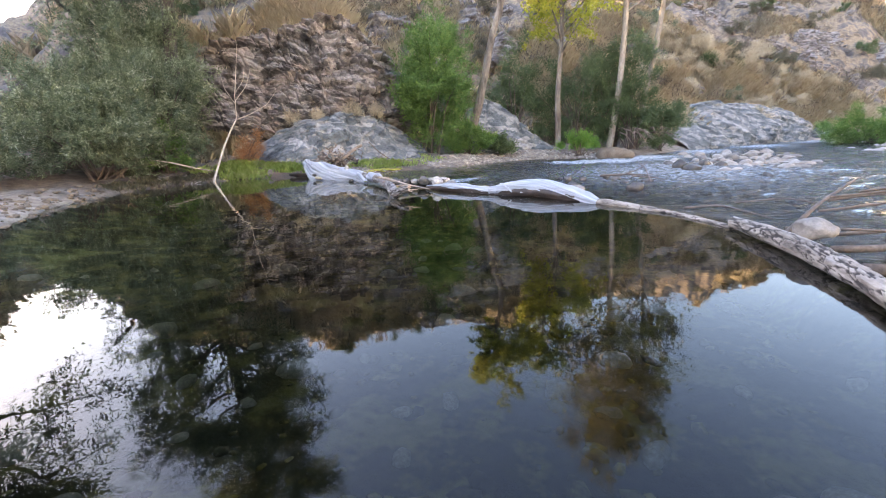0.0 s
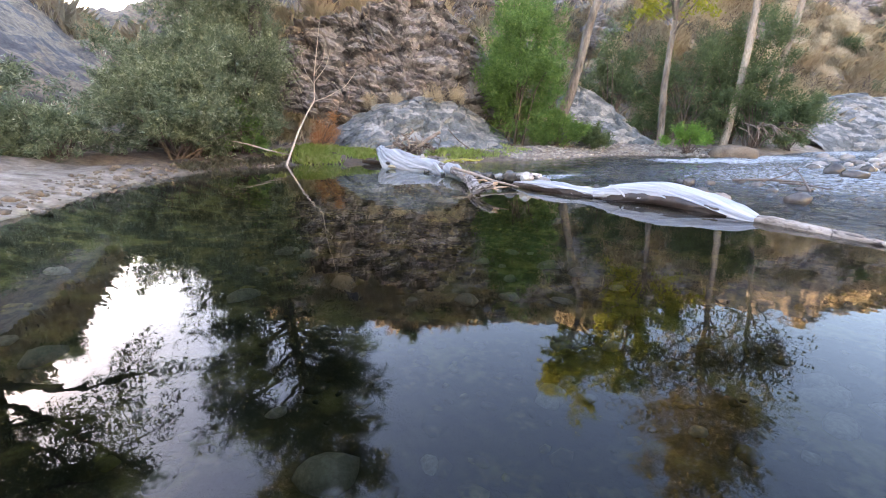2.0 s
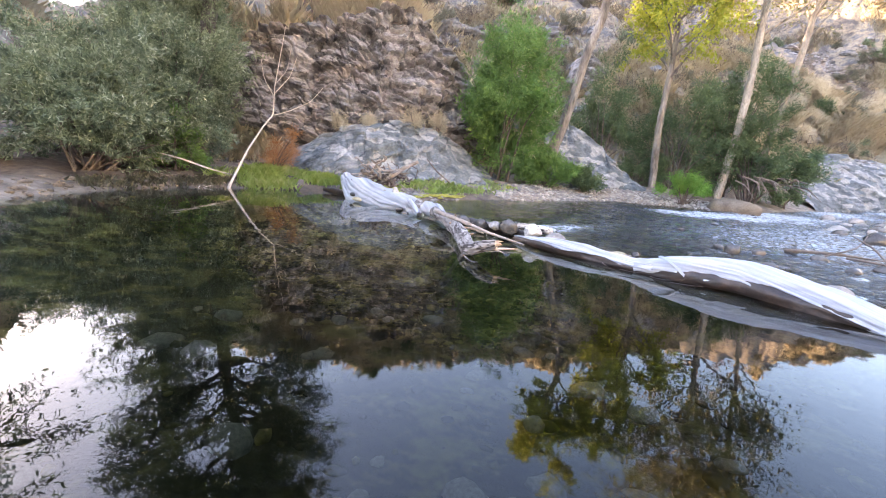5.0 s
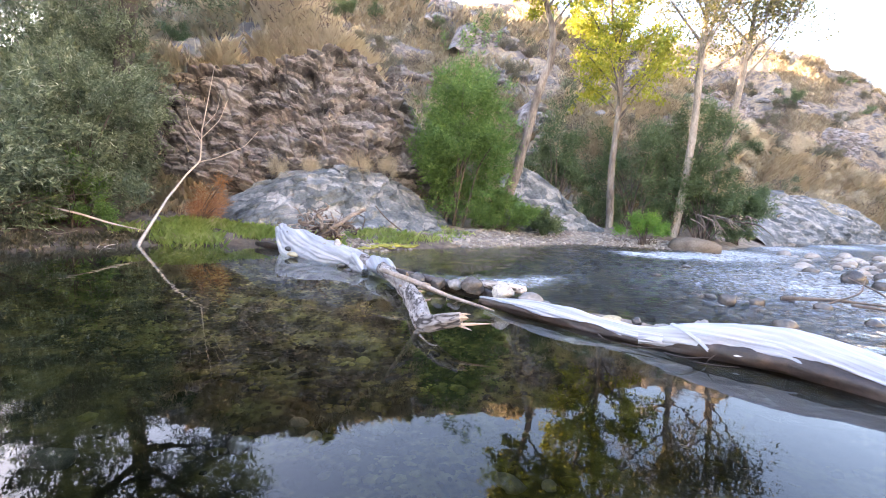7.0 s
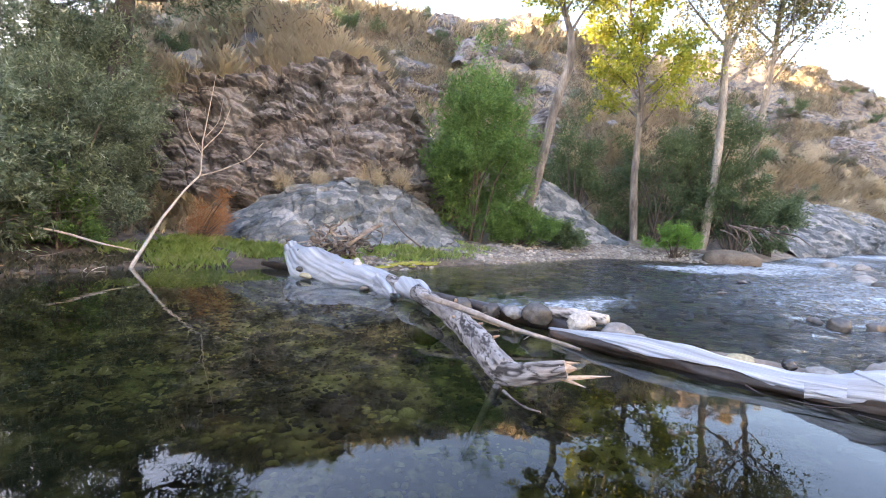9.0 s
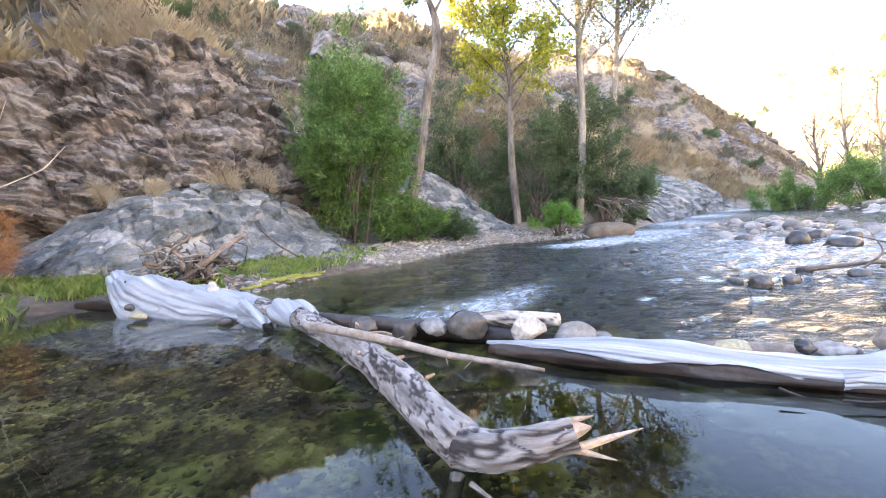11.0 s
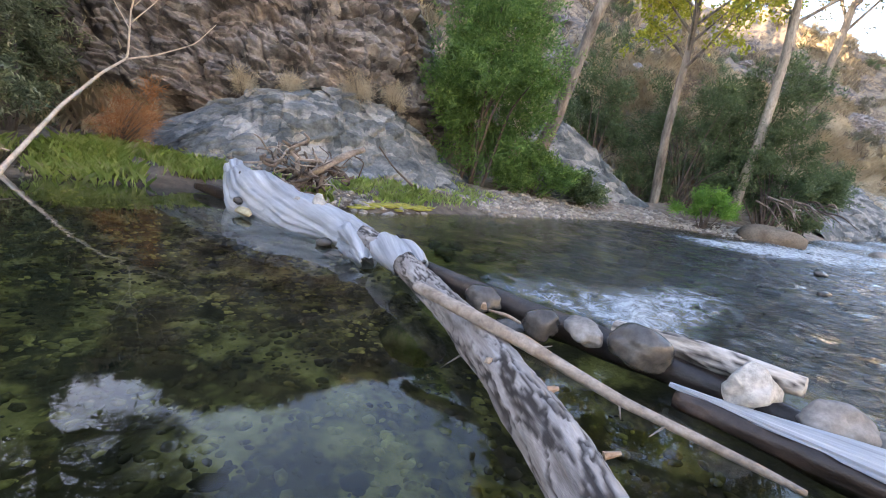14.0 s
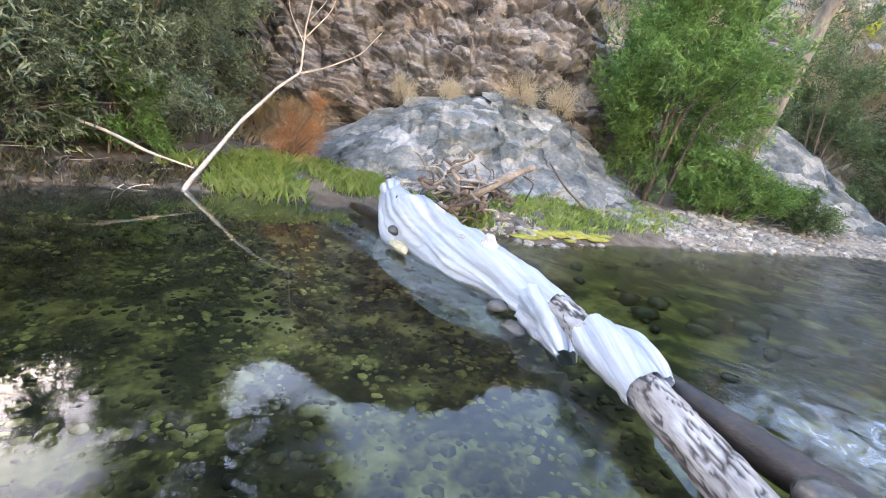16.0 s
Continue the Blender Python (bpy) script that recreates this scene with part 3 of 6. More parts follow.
deep = np.where(in_water(px, py), step(0.2, 3.2, to_line(px, py, WATER, True)[0]), 0) * (1 - rif) * (0.2 + 0.8 * step(2.4, 5.4, np.hypot(px + 1.5, py - 12.2))) + rif * (0.35 + 0.65 * quiet)
colour_layer(water, np.stack([rif * quiet, np.clip(foam_and_sheen, 0, 1) * 0.45, np.clip(deep, 0, 1)], 1))


# rocks
def ball(subdiv):
    bm = bmesh.new()
    bmesh.ops.create_icosphere(bm, subdivisions=subdiv, radius=1)
    v = np.array([x.co[:] for x in bm.verts])
    f = np.array([[x.index for x in q.verts] for q in bm.faces])
    bm.free()
    return v, f


BALLS = {k: ball(k) for k in (1, 2, 3, 4)}


def stone_shape(size, seed, subdiv=2, angular=0.0):
    v, f = BALLS[subdiv]
    v = v.copy()
    k = 1 + 0.22 * fbm(v * 1.1 + seed * 7.7, 3, seed % 50)
    if angular:
        r = np.random.RandomState(seed)
        for _ in range(7):
            n = r.normal(size=3)
            n /= np.linalg.norm(n)
            over = np.maximum(v @ n - (0.62 + 0.25 * r.rand()), 0)
            v = v - over[:, None] * n * angular
    return v * k[:, None] * np.array(size), f


def turn_z(v, a):
    c, s = math.cos(a), math.sin(a)
    return v @ np.array([[c, s, 0], [-s, c, 0], [0, 0, 1]])


def stone(name, at, size, seed, mat, label, group="", angular=0.0, turn=0.0, subdiv=3):
    v, f = stone_shape(size, seed, subdiv, angular)
    ob = mesh_object(name, turn_z(v, turn), f, mat, smooth=True)
    ob.location = at
    return tagged(ob, label, "stone", group)


def stones_mesh(name, places, mat, label, subdiv=1, angular=0.5):
    """Many stones in one mesh: rows of x, y, z, size."""
    vs, fs, n = [], [], 0
    shapes = [stone_shape((1, 0.8, 0.55), 100 + k, subdiv, angular) for k in range(14)]
    r = np.random.RandomState(len(places))
    for x, y, z, s in places:
        v, f = shapes[r.randint(14)]
        v = turn_z(v * np.array([1, r.uniform(0.7, 1.1), r.uniform(0.6, 1.2)]), r.uniform(0, 6.3)) * s
        vs.append(v + (x, y, z))
        fs.append(f + n)
        n += len(v)
    return tagged(mesh_object(name, np.concatenate(vs), np.concatenate(fs), mat), label, "stones", kind="stuff")


def rock_wall(name, spine, heights, back, label, mat, seed, rows=110, cols=230, rough=0.45, strata=0.22, undercut=0.0, group="", floor=0.0, dip=0.16):
    """A rock face: a foot line in plan, a height at each of its points, and how far the top leans back."""
    sp = np.array(spine, float)
    along = np.r_[0, np.cumsum(np.linalg.norm(np.diff(sp, axis=0), axis=1))]
    u = np.linspace(0, along[-1], cols)
    bx, by = np.interp(u, along, sp[:, 0]), np.interp(u, along, sp[:, 1])
    hz, bk = np.interp(u, along, heights), np.interp(u, along, back)
    tx, ty = np.gradient(bx, u), np.gradient(by, u)
    k = np.ones(9) / 9
    tx, ty = np.convolve(np.pad(tx, 4, "edge"), k, "valid"), np.convolve(np.pad(ty, 4, "edge"), k, "valid")
    ln = np.hypot(tx, ty)
    nx, ny = -ty / ln, tx / ln
    w = np.linspace(0, 1, rows)
    prof = w**1.6 + undercut * np.exp(-((w - 0.12) / 0.12) ** 2) * 1.0
    rise = np.minimum(1, w * 1.12) ** 0.9
    P = np.stack([bx[:, None] + nx[:, None] * bk[:, None] * prof, by[:, None] + ny[:, None] * bk[:, None] * prof, floor + hz[:, None] * rise], -1).reshape(-1, 3)
    N = np.stack([-nx[:, None] + 0 * w, -ny[:, None] + 0 * w, 0.35 + 0 * nx[:, None] + 0 * w], -1).reshape(-1, 3)
    run = np.repeat(u, rows)
    bed = P[:, 2] + dip * run + 0.30 * fbm(P * 0.4, 3, seed + 1)
    disp = rough * 0.7 * fbm(P * 0.45, 3, seed + 1) + 0.012 * fbm(P * 7, 2, seed + 2)
    for k, (thick, length, amp) in enumerate(((0.82, 1.9, 1.0), (0.34, 0.8, 0.75), (0.13, 0.30, 0.30))):
        level = bed / thick + 0.5 * vnoise(P * (0.28 / thick), seed + 30 + k) + 0.12 * vnoise(P * 3.1, seed + 50 + k)
        lay = np.floor(level)
        t = level - lay
        h = hash3(lay.astype(np.int64), 0 * lay.astype(np.int64) + k, 0 * lay.astype(np.int64), seed)
        span = length * (0.55 + 1.0 * h)
        block = run / span + 9.7 * h + 0.45 * vnoise(P * (0.9 / length) + 5.1, seed + 40 + k) + 0.35 * t * np.sin(h * 50)
        j = np.floor(block)
        q = block - j
        rid = hash3(j.astype(np.int64), lay.astype(np.int64), 0 * j.astype(np.int64) + 3, seed + k)
        lean = hash3(j.astype(np.int64), lay.astype(np.int64), 0 * j.astype(np.int64) + 8, seed + k) - 0.5
        joint = np.exp(-((np.minimum(q, 1 - q) * span / (0.10 * thick + 0.02)) ** 2)) + np.exp(-((np.minimum(t, 1.3 - t) / 0.10) ** 2))
        disp = disp + strata * amp * (rid * (1.05 - 0.8 * t) + 0.9 * lean * (q - 0.5) - 0.45 - 0.45 * np.minimum(joint, 1))
    edge = np.minimum(1, 6 * np.minimum(np.linspace(0, 1, cols), np.linspace(1, 0, cols)))[:, None] * np.ones(rows)
    P = P + N * (disp * edge.ravel())[:, None]
    ob = mesh_object(name, P, grid_faces(cols, rows)[:, ::-1], mat)
    return tagged(ob, label, "rock", group)


rock_wall("rock_cliff", [(-13.0, 11.2), (-12.0, 11.9), (-10.9, 12.9), (-9.6, 14.2), (-8.3, 15.1), (-7.2, 16.0), (-6.4, 17.1), (-5.9, 18.2), (-5.6, 19.6), (-5.2, 21)],
          [1.2, 3.4, 4.7, 5.1, 5.4, 5.6, 5.7, 5.7, 5.0, 3.6], [2.4, 2.1, 1.8, 1.7, 1.7, 1.7, 1.8, 2.0, 2.2, 2.4],
          "weathered layered grey-brown rock cliff above the bank", M["cliff"], 11, undercut=0.45, floor=0.3, rows=240, cols=560, strata=0.46)
rock_wall("rock_slab", [(-9.3, 13.0), (-8.3, 13.1), (-7.2, 13.4), (-6.0, 14.1), (-5.0, 15.2), (-4.5, 16.5), (-4.5, 18.0), (-4.6, 19.6), (-4.7, 21.2)],
          [0.9, 1.45, 1.85, 1.95, 2.1, 2.05, 1.8, 1.3, 0.7], [1.2, 1.9, 2.4, 2.6, 2.7, 2.7, 2.4, 1.8, 1.4],
          "smooth blue-grey bedrock slab at the foot of a cliff", M["blue"], 23, rows=140, cols=360, rough=0.55, strata=0.17, floor=0.0, dip=-0.3)
rock_wall("rock_slab", [(-3.5, 21.0), (-2.7, 21.4), (-1.9, 21.9), (-1.1, 22.4), (-0.3, 23.1), (0.3, 23.8)],
          [2.2, 2.9, 2.5, 1.7, 1.0, 0.4], [1.6, 2.2, 2.4, 2.2, 1.8, 1.4],
          "sloping pale grey bedrock slab beside tree trunks", M["blue"], 31, rows=90, cols=140, rough=0.25, strata=0.14, floor=0.05)
rock_wall("rock_slab", [(5.2, 28.6), (6.2, 30.6), (7.6, 33.4), (9.2, 36.5), (11.6, 40.5), (15, 47)],
          [1.0, 2.0, 2.7, 2.8, 2.6, 1.6], [2, 2.4, 2.8, 3, 3, 3],
          "pale blue-grey bedrock along the waterline upstream", M["blue"], 37, rows=80, cols=170, rough=0.5, strata=0.18, floor=-0.1)


def outcrop(x, y, wide, high, seed, face=(0.6, 0.8)):
    """A ledge of rock that stands out of the slope."""
    spine = [(x + face[0] * k * wide, y + face[1] * k * wide) for k in (-0.5, -0.3, -0.1, 0.12, 0.32, 0.5)]
    deep = gz(x - face[1] * 0.4, y + face[0] * 0.4) - 0.7
    rock_wall("rock_outcrop", spine, [0.3, high * 0.75, high, high * 0.8, high * 0.9, 0.3], [high * 0.5, high * 0.8, high, high * 0.9, high * 0.8, high * 0.5],
              "weathered grey rock ledge standing out of the dry slope", M["cliff"], seed, rows=46, cols=96, rough=0.6, strata=0.5, group="hillside ledges", floor=deep)


for k, (x, y, wide, high) in enumerate([(-18, 45, 9, 4.0), (-13, 40.5, 7, 3.6), (-2, 57.5, 9, 4.2), (6, 61, 8, 3.6), (11.3, 60.5, 9, 3.6), (16, 61.5, 8, 3.4), (25, 74, 10, 4.5), (18, 71, 9, 4), (-4.5, 31.5, 4.5, 2.4), (0.5, 37, 5, 2.4), (-16, 24.5, 5, 2.4), (-11.5, 27, 4, 2.2), (10.5, 49, 5, 2.6), (-8.5, 35, 5, 2.4), (30, 80, 9, 4)]):
    outcrop(x, y, wide, high, 500 + 7 * k)


# wood
def tube(path, radii, sides=10, bumpy=0.0, seed=0, per=0.12, caps=True):
    """A round limb through the points of a path, with its radius at each."""
    pts = np.array(path, float)
    rad = np.broadcast_to(np.array(radii, float), (len(pts),))
    along = np.r_[0, np.cumsum(np.linalg.norm(np.diff(pts, axis=0), axis=1))]
    n = max(3, int(along[-1] / per) + 1)
    u = np.linspace(0, along[-1], n)
    c = np.stack([np.interp(u, along, pts[:, k]) for k in range(3)], 1)
    for _ in range(2):
        c[1:-1] = 0.25 * c[:-2] + 0.5 * c[1:-1] + 0.25 * c[2:]
    r = np.interp(u, along, rad)
    t = np.gradient(c, axis=0)
    t /= np.linalg.norm(t, axis=1)[:, None] + 1e-9
    ref = np.array([0.31, 0.42, 0.85]) if abs(t[:, 2]).mean() < 0.8 else np.array([0.9, 0.3, 0.1])
    a = np.cross(t, ref)
    a /= np.linalg.norm(a, axis=1)[:, None] + 1e-9
    b = np.cross(t, a)
    th = np.linspace(0, 2 * math.pi, sides, endpoint=False)
    ring = np.cos(th)[None, :, None] * a[:, None, :] + np.sin(th)[None, :, None] * b[:, None, :]
    rr = r[:, None] * np.ones(sides)
    if bumpy:
        q = (ring * 1.0 + c[:, None, :] * 1.6).reshape(-1, 3)
        rr = rr * (1 + bumpy * fbm(q * 1.8, 3, seed).reshape(n, sides) + 0.4 * bumpy * fbm(q * 6.0, 2, seed + 5).reshape(n, sides))
    v = (c[:, None, :] + ring * rr[..., None]).reshape(-1, 3)
    i, j = np.meshgrid(np.arange(n - 1), np.arange(sides), indexing="ij")
    p, q = i * sides + j, i * sides + (j + 1) % sides
    f = np.stack([p, q, q + sides, p + sides], -1).reshape(-1, 4)
    if caps:
        v = np.concatenate([v, c[:1], c[-1:]])
        k = np.arange(sides)
        f0 = np.stack([np.full(sides, n * sides), (k + 1) % sides, k, k], 1)
        f1 = np.stack([np.full(sides, n * sides + 1), (n - 1) * sides + k, (n - 1) * sides + (k + 1) % sides, (n - 1) * sides + (k + 1) % sides], 1)
        return v, f, np.concatenate([f0, f1])[:, :3]
    return v, f, np.zeros((0, 3), int)


def join(tubes):
    """Faces and points of several limbs in one list."""
    vs, fs, n = [], [], 0
    for v, f, g in tubes:
        vs.append(v)
        fs += (f + n).tolist() + (g + n).tolist()
        n += len(v)
    return np.concatenate(vs), fs


def limb(name, path, radii, mat, parent=None, label="", sides=12, bumpy=0.15, seed=0, per=0.08):
    v, f = join([tube(path, radii, sides, bumpy, seed, per)])
    return mesh_object(name, v, f, mat, parent, label)


def leaves(centres, dirs, rng, count, length, width, spread, droop=0.0):
    """Folded leaves round short twigs: a twig's middle and its direction, count leaves on each."""
    k = len(centres)
    c = np.repeat(centres, count, 0)
    d = np.repeat(dirs, count, 0)
    m = len(c)
    along = rng.uniform(-0.5, 0.5, m)
    p = c + d * (along * spread * 2.0)[:, None] + rng.normal(size=(m, 3)) * spread * 0.28
    a = d * 0.7 + rng.normal(size=(m, 3)) * 0.75 + np.array([0, 0, -droop])
    a /= np.linalg.norm(a, axis=1)[:, None]
    s = np.cross(a, rng.normal(size=(m, 3)))
    s /= np.linalg.norm(s, axis=1)[:, None]
    ln, wd = length * rng.uniform(0.6, 1.25, m)[:, None], width * rng.uniform(0.7, 1.2, m)[:, None]
    lift = np.cross(a, s) * wd * 0.5
    v = np.stack([p, p + a * ln * 0.45 + s * wd * 0.5 + lift, p + a * ln, p + a * ln * 0.45 - s * wd * 0.5 + lift], 1).reshape(-1, 3)
    f = np.arange(m * 4).reshape(-1, 4)
    return v, f


def bush(name, at, size, mat, label, seed, sprays=300, per=36, leaf=(0.09, 0.022), spread=0.16, stems=14, category="bush", droop=0.1, hollow=0.45, wood="twig", group="", lean=(0, 0), split=True):
    """A shrub: stems that fan out from the ground, and sprays of leaves in an uneven crown with gaps."""
    rng = np.random.RandomState(seed)
    thing = empty(name, at, label, category, group)
    sx, sy, sz = size
    n = max(10, sprays // 14)
    dirs = rng.normal(size=(n * 3, 3))
    dirs[:, 2] = dirs[:, 2] * 0.9 + 0.12
    dirs /= np.linalg.norm(dirs, axis=1)[:, None]
    rad = rng.uniform(hollow, 1.0, len(dirs)) * (1 + 0.42 * fbm(dirs * 2.3 + seed, 3, seed)) * np.where(rng.rand(len(dirs)) < 0.12, 1.22, 1.0)
    c = dirs * rad[:, None] * (sx, sy, sz * 0.54) + (0, 0, sz * 0.47)
    keep = c[:, 2] > 0.05
    dirs, c = dirs[keep][:n], c[keep][:n]
    m = np.repeat(np.arange(len(c)), 14)
    lump = 0.115 * (sx + sy + sz * 0.5) / 2.5
    out = dirs[m] * 0.9 + (0, 0, 0.35) + rng.normal(size=(len(m), 3)) * 0.35
    out /= np.linalg.norm(out, axis=1)[:, None]
    c = c[m] + rng.normal(size=(len(m), 3)) * lump * rng.uniform(0.5, 1.2, len(c))[m][:, None]
    c[:, :2] += np.array(lean) * (c[:, 2:3] / sz)
    keep = c[:, 2] > 0.03
    c, out = c[keep], out[keep]
    tubes = []
    for k in rng.choice(len(c), min(stems, len(c)), replace=False):
        foot = np.array([rng.normal() * sx * 0.10, rng.normal() * sy * 0.10, -0.1])
        mid = foot * 0.3 + c[k] * 0.5 + (0, 0, sz * 0.10)
        tubes.append(tube([foot, mid, c[k]], [0.006 * sz + 0.012, 0.004 * sz + 0.006, 0.003], 5, per=0.25))
    if split:
        for q in tubes:
            v, f = join([q])
            mesh_object("stem", v, f, M[wood], thing)
    else:
        v, f = join(tubes)
        tagged(mesh_object("branchwork", v, f, M[wood], thing), kind="stuff")
    v, f = leaves(c, out, rng, per, leaf[0], leaf[1], spread, droop)
    mesh_object("crown", v, f, mat, thing, smooth=False)
    return thing


def tree(name, at, trunk, radii, mat, leaf_mat, label, seed, limbs=10, limb_len=1.6, start=0.5, sprays=4, per=26, leaf=(0.09, 0.04), spread=0.2, droop=0.2, sides=12, twigs=3, up=0.6):
    """A tree: a tapered trunk through given points, limbs with twigs, and a crown of leaves at their ends."""
    rng = np.random.RandomState(seed)
    thing = empty(name, at, label, "tree")
    pts = np.array(trunk, float)
    v, f = join([tube(pts, radii, sides, 0.12, seed, 0.15)])
    mesh_object("trunk", v, f, mat, thing)
    along = np.r_[0, np.cumsum(np.linalg.norm(np.diff(pts, axis=0), axis=1))]
    ends, outs, tubes = [], [], []
    for k in range(limbs):
        w = (start + (1 - start) * (k + 0.5) / limbs) * along[-1]
        p = np.array([np.interp(w, along, pts[:, q]) for q in range(3)])
        r0 = np.interp(w, along, radii) * 0.55
        ang = k * 2.4 + rng.uniform(-0.5, 0.5)
        d = np.array([math.cos(ang), math.sin(ang), up + rng.uniform(-0.3, 0.3)])
        d /= np.linalg.norm(d)
        ln = limb_len * rng.uniform(0.6, 1.2) * (1.1 - 0.5 * w / along[-1])
        tip = p + d * ln + (0, 0, 0.1 * ln)
        mid = p + d * ln * 0.5 + rng.normal(size=3) * 0.08 * ln
        v, f = join([tube([p, mid, tip], [r0, r0 * 0.6, max(0.004, r0 * 0.15)], 6, per=0.2)])
        mesh_object("limb", v, f, mat, thing)
        for q in range(twigs):
            g = rng.uniform(0.35, 0.95)
            b0 = (mid if g < 0.5 else tip) * 0.6 + p * 0.4 if g < 0.6 else mid * 0.4 + tip * 0.6
            d2 = d + rng.normal(size=3) * 0.6
            d2 /= np.linalg.norm(d2)
            t2 = b0 + d2 * ln * rng.uniform(0.3, 0.55)
            tubes.append(tube([b0, (b0 + t2) / 2 + rng.normal(size=3) * 0.03, t2], [max(0.005, r0 * 0.3), max(0.004, r0 * 0.2), 0.003], 4, per=0.2))
            for s in range(sprays):
                ends.append(b0 + (t2 - b0) * rng.uniform(0.3, 1.1) + rng.normal(size=3) * spread * 0.8)
                outs.append(d2)
        for s in range(sprays):
            ends.append(mid + (tip - mid) * rng.uniform(0.2, 1.05) + rng.normal(size=3) * spread * 0.6)
            outs.append(d)
    v, f = join(tubes)
    tagged(mesh_object("twigwork", v, f, mat, thing), kind="stuff")
    if leaf_mat:
        v, f = leaves(np.array(ends), np.array(outs), rng, per, leaf[0], leaf[1], spread, droop)
        mesh_object("crown", v, f, leaf_mat, thing, smooth=False)
    return thing


def at_ground(x, y, dz=0.0):
    return (x, y, gz(x, y) + dz)


# bushes and trees of the left bank
bush("grey_willow", at_ground(-8.6, 8.6), (1.75, 1.8, 2.8), M["olive"], "grey-green willow shrub with pale leaf tips overhanging the bank", 1, 1500, 26, (0.125, 0.026), 0.15, 26)
bush("grey_willow", at_ground(-9.3, 10.7), (1.6, 1.6, 4.0), M["olive"], "dense grey-green willow shrub beside a dead sapling", 2, 1500, 26, (0.125, 0.026), 0.15, 26)
bush("grey_willow", at_ground(-12.6, 11.6), (2.2, 1.9, 5.6), M["olive"], "tall grey-green willow thicket behind the bank", 3, 1500, 30, (0.14, 0.03), 0.19, 26)
bush("grey_willow", at_ground(-11.2, 9.0), (1.7, 1.6, 3.2), M["olive"], "dark willow thicket rising behind the waterside shrubs", 19, 900, 28, (0.14, 0.03), 0.19, 22)
bush("grey_willow", at_ground(-11.3, 12.1), (1.3, 1.2, 6.2), M["olive"], "tall willow thicket round a dark trunk beside the cliff", 27, 1300, 28, (0.14, 0.03), 0.2, 20)
bush("grey_willow", at_ground(-8.9, 6.0), (1.5, 1.5, 1.3), M["olive"], "low grey-green willow shrub on the stony bank", 12, 700, 30, (0.115, 0.024), 0.15, 22)
bush("green_shrub", at_ground(-8.5, 10.3), (0.8, 0.7, 1.5), M["willow"], "small green shrub among willows at the grassy edge", 13, 200, 34, (0.09, 0.022), 0.14, 14)
bush("grey_willow", at_ground(-13.5, 4.4), (2.4, 2.2, 1.1), M["olive"], "far grey-green thicket on the downstream bank", 14, 700, 40, (0.16, 0.04), 0.3, 22)
bush("russet_shrub", at_ground(-7.75, 12.45), (0.5, 0.5, 1.05), M["russet"], "dead russet-brown shrub against the rock slab", 15, 130, 26, (0.16, 0.008), 0.16, 30, hollow=0.2, lean=(0.35, 0.35))
for k, (x, y, z) in enumerate([(-8.1, 15.1, 1.75), (-7.3, 15.6, 1.85), (-6.3, 16.7, 1.95), (-5.9, 17.5, 2.0)]):
    bush("dry_tuft", (x, y, z), (0.3, 0.26, 0.42), M["hill_grass"], "dry tan weed tuft on a ledge under the cliff", 125 + k, 30, 12, (0.2, 0.006), 0.16, 12, category="weed", hollow=0.1, group="ledge tufts", split=False)
tree("tall_willow", at_ground(-10.6, 11.8), [(0, 0, -0.4), (0.25, 0.1, 2.0), (0.35, 0.3, 4.2), (0.5, 0.5, 7.0), (0.6, 0.9, 10.0), (0.6, 1.0, 13.0)], [0.30, 0.25, 0.21, 0.18, 0.12, 0.04], M["dark_bark"], M["olive"], "tall dark-trunked willow tree with a dense olive crown", 16, 34, 4.0, 0.43, 12, 44, (0.18, 0.042), 0.42)
tree("tall_willow", at_ground(-14.2, 12.0), [(0, 0, -0.4), (-0.1, 0.1, 2.2), (-0.3, 0.1, 4.6), (-0.2, -0.1, 8.0)], [0.26, 0.22, 0.18, 0.06], M["dark_bark"], M["olive"], "dark willow trunk leaning beside its neighbour", 17, 16, 2.4, 0.35, 7, 34, (0.13, 0.032), 0.34)
tree("tall_willow", at_ground(-9.0, 3.6), [(0, 0, -0.4), (0.1, 0.1, 3.0), (0.4, 0.2, 6.0), (0.5, 0.3, 10.5)], [0.28, 0.24, 0.19, 0.05], M["dark_bark"], M["olive"], "tall willow tree with a high crown on the downstream bank", 18, 30, 3.6, 0.36, 10, 50, (0.15, 0.036), 0.36)

sap = empty("dead_sapling", (-7.0, 10.75, 0.0), "bleached bare dead sapling leaning over the water", "tree")
limb("trunk", [(0, 0, -0.15), (-0.05, 0.05, 0.0), (-0.75, 1.0, 0.95), (-1.35, 1.82, 1.6), (-1.85, 2.45, 1.98), (-1.83, 2.5, 2.85)], [0.036, 0.034, 0.028, 0.024, 0.020, 0.013], M["white_twig"], sap, sides=8, bumpy=0.1)
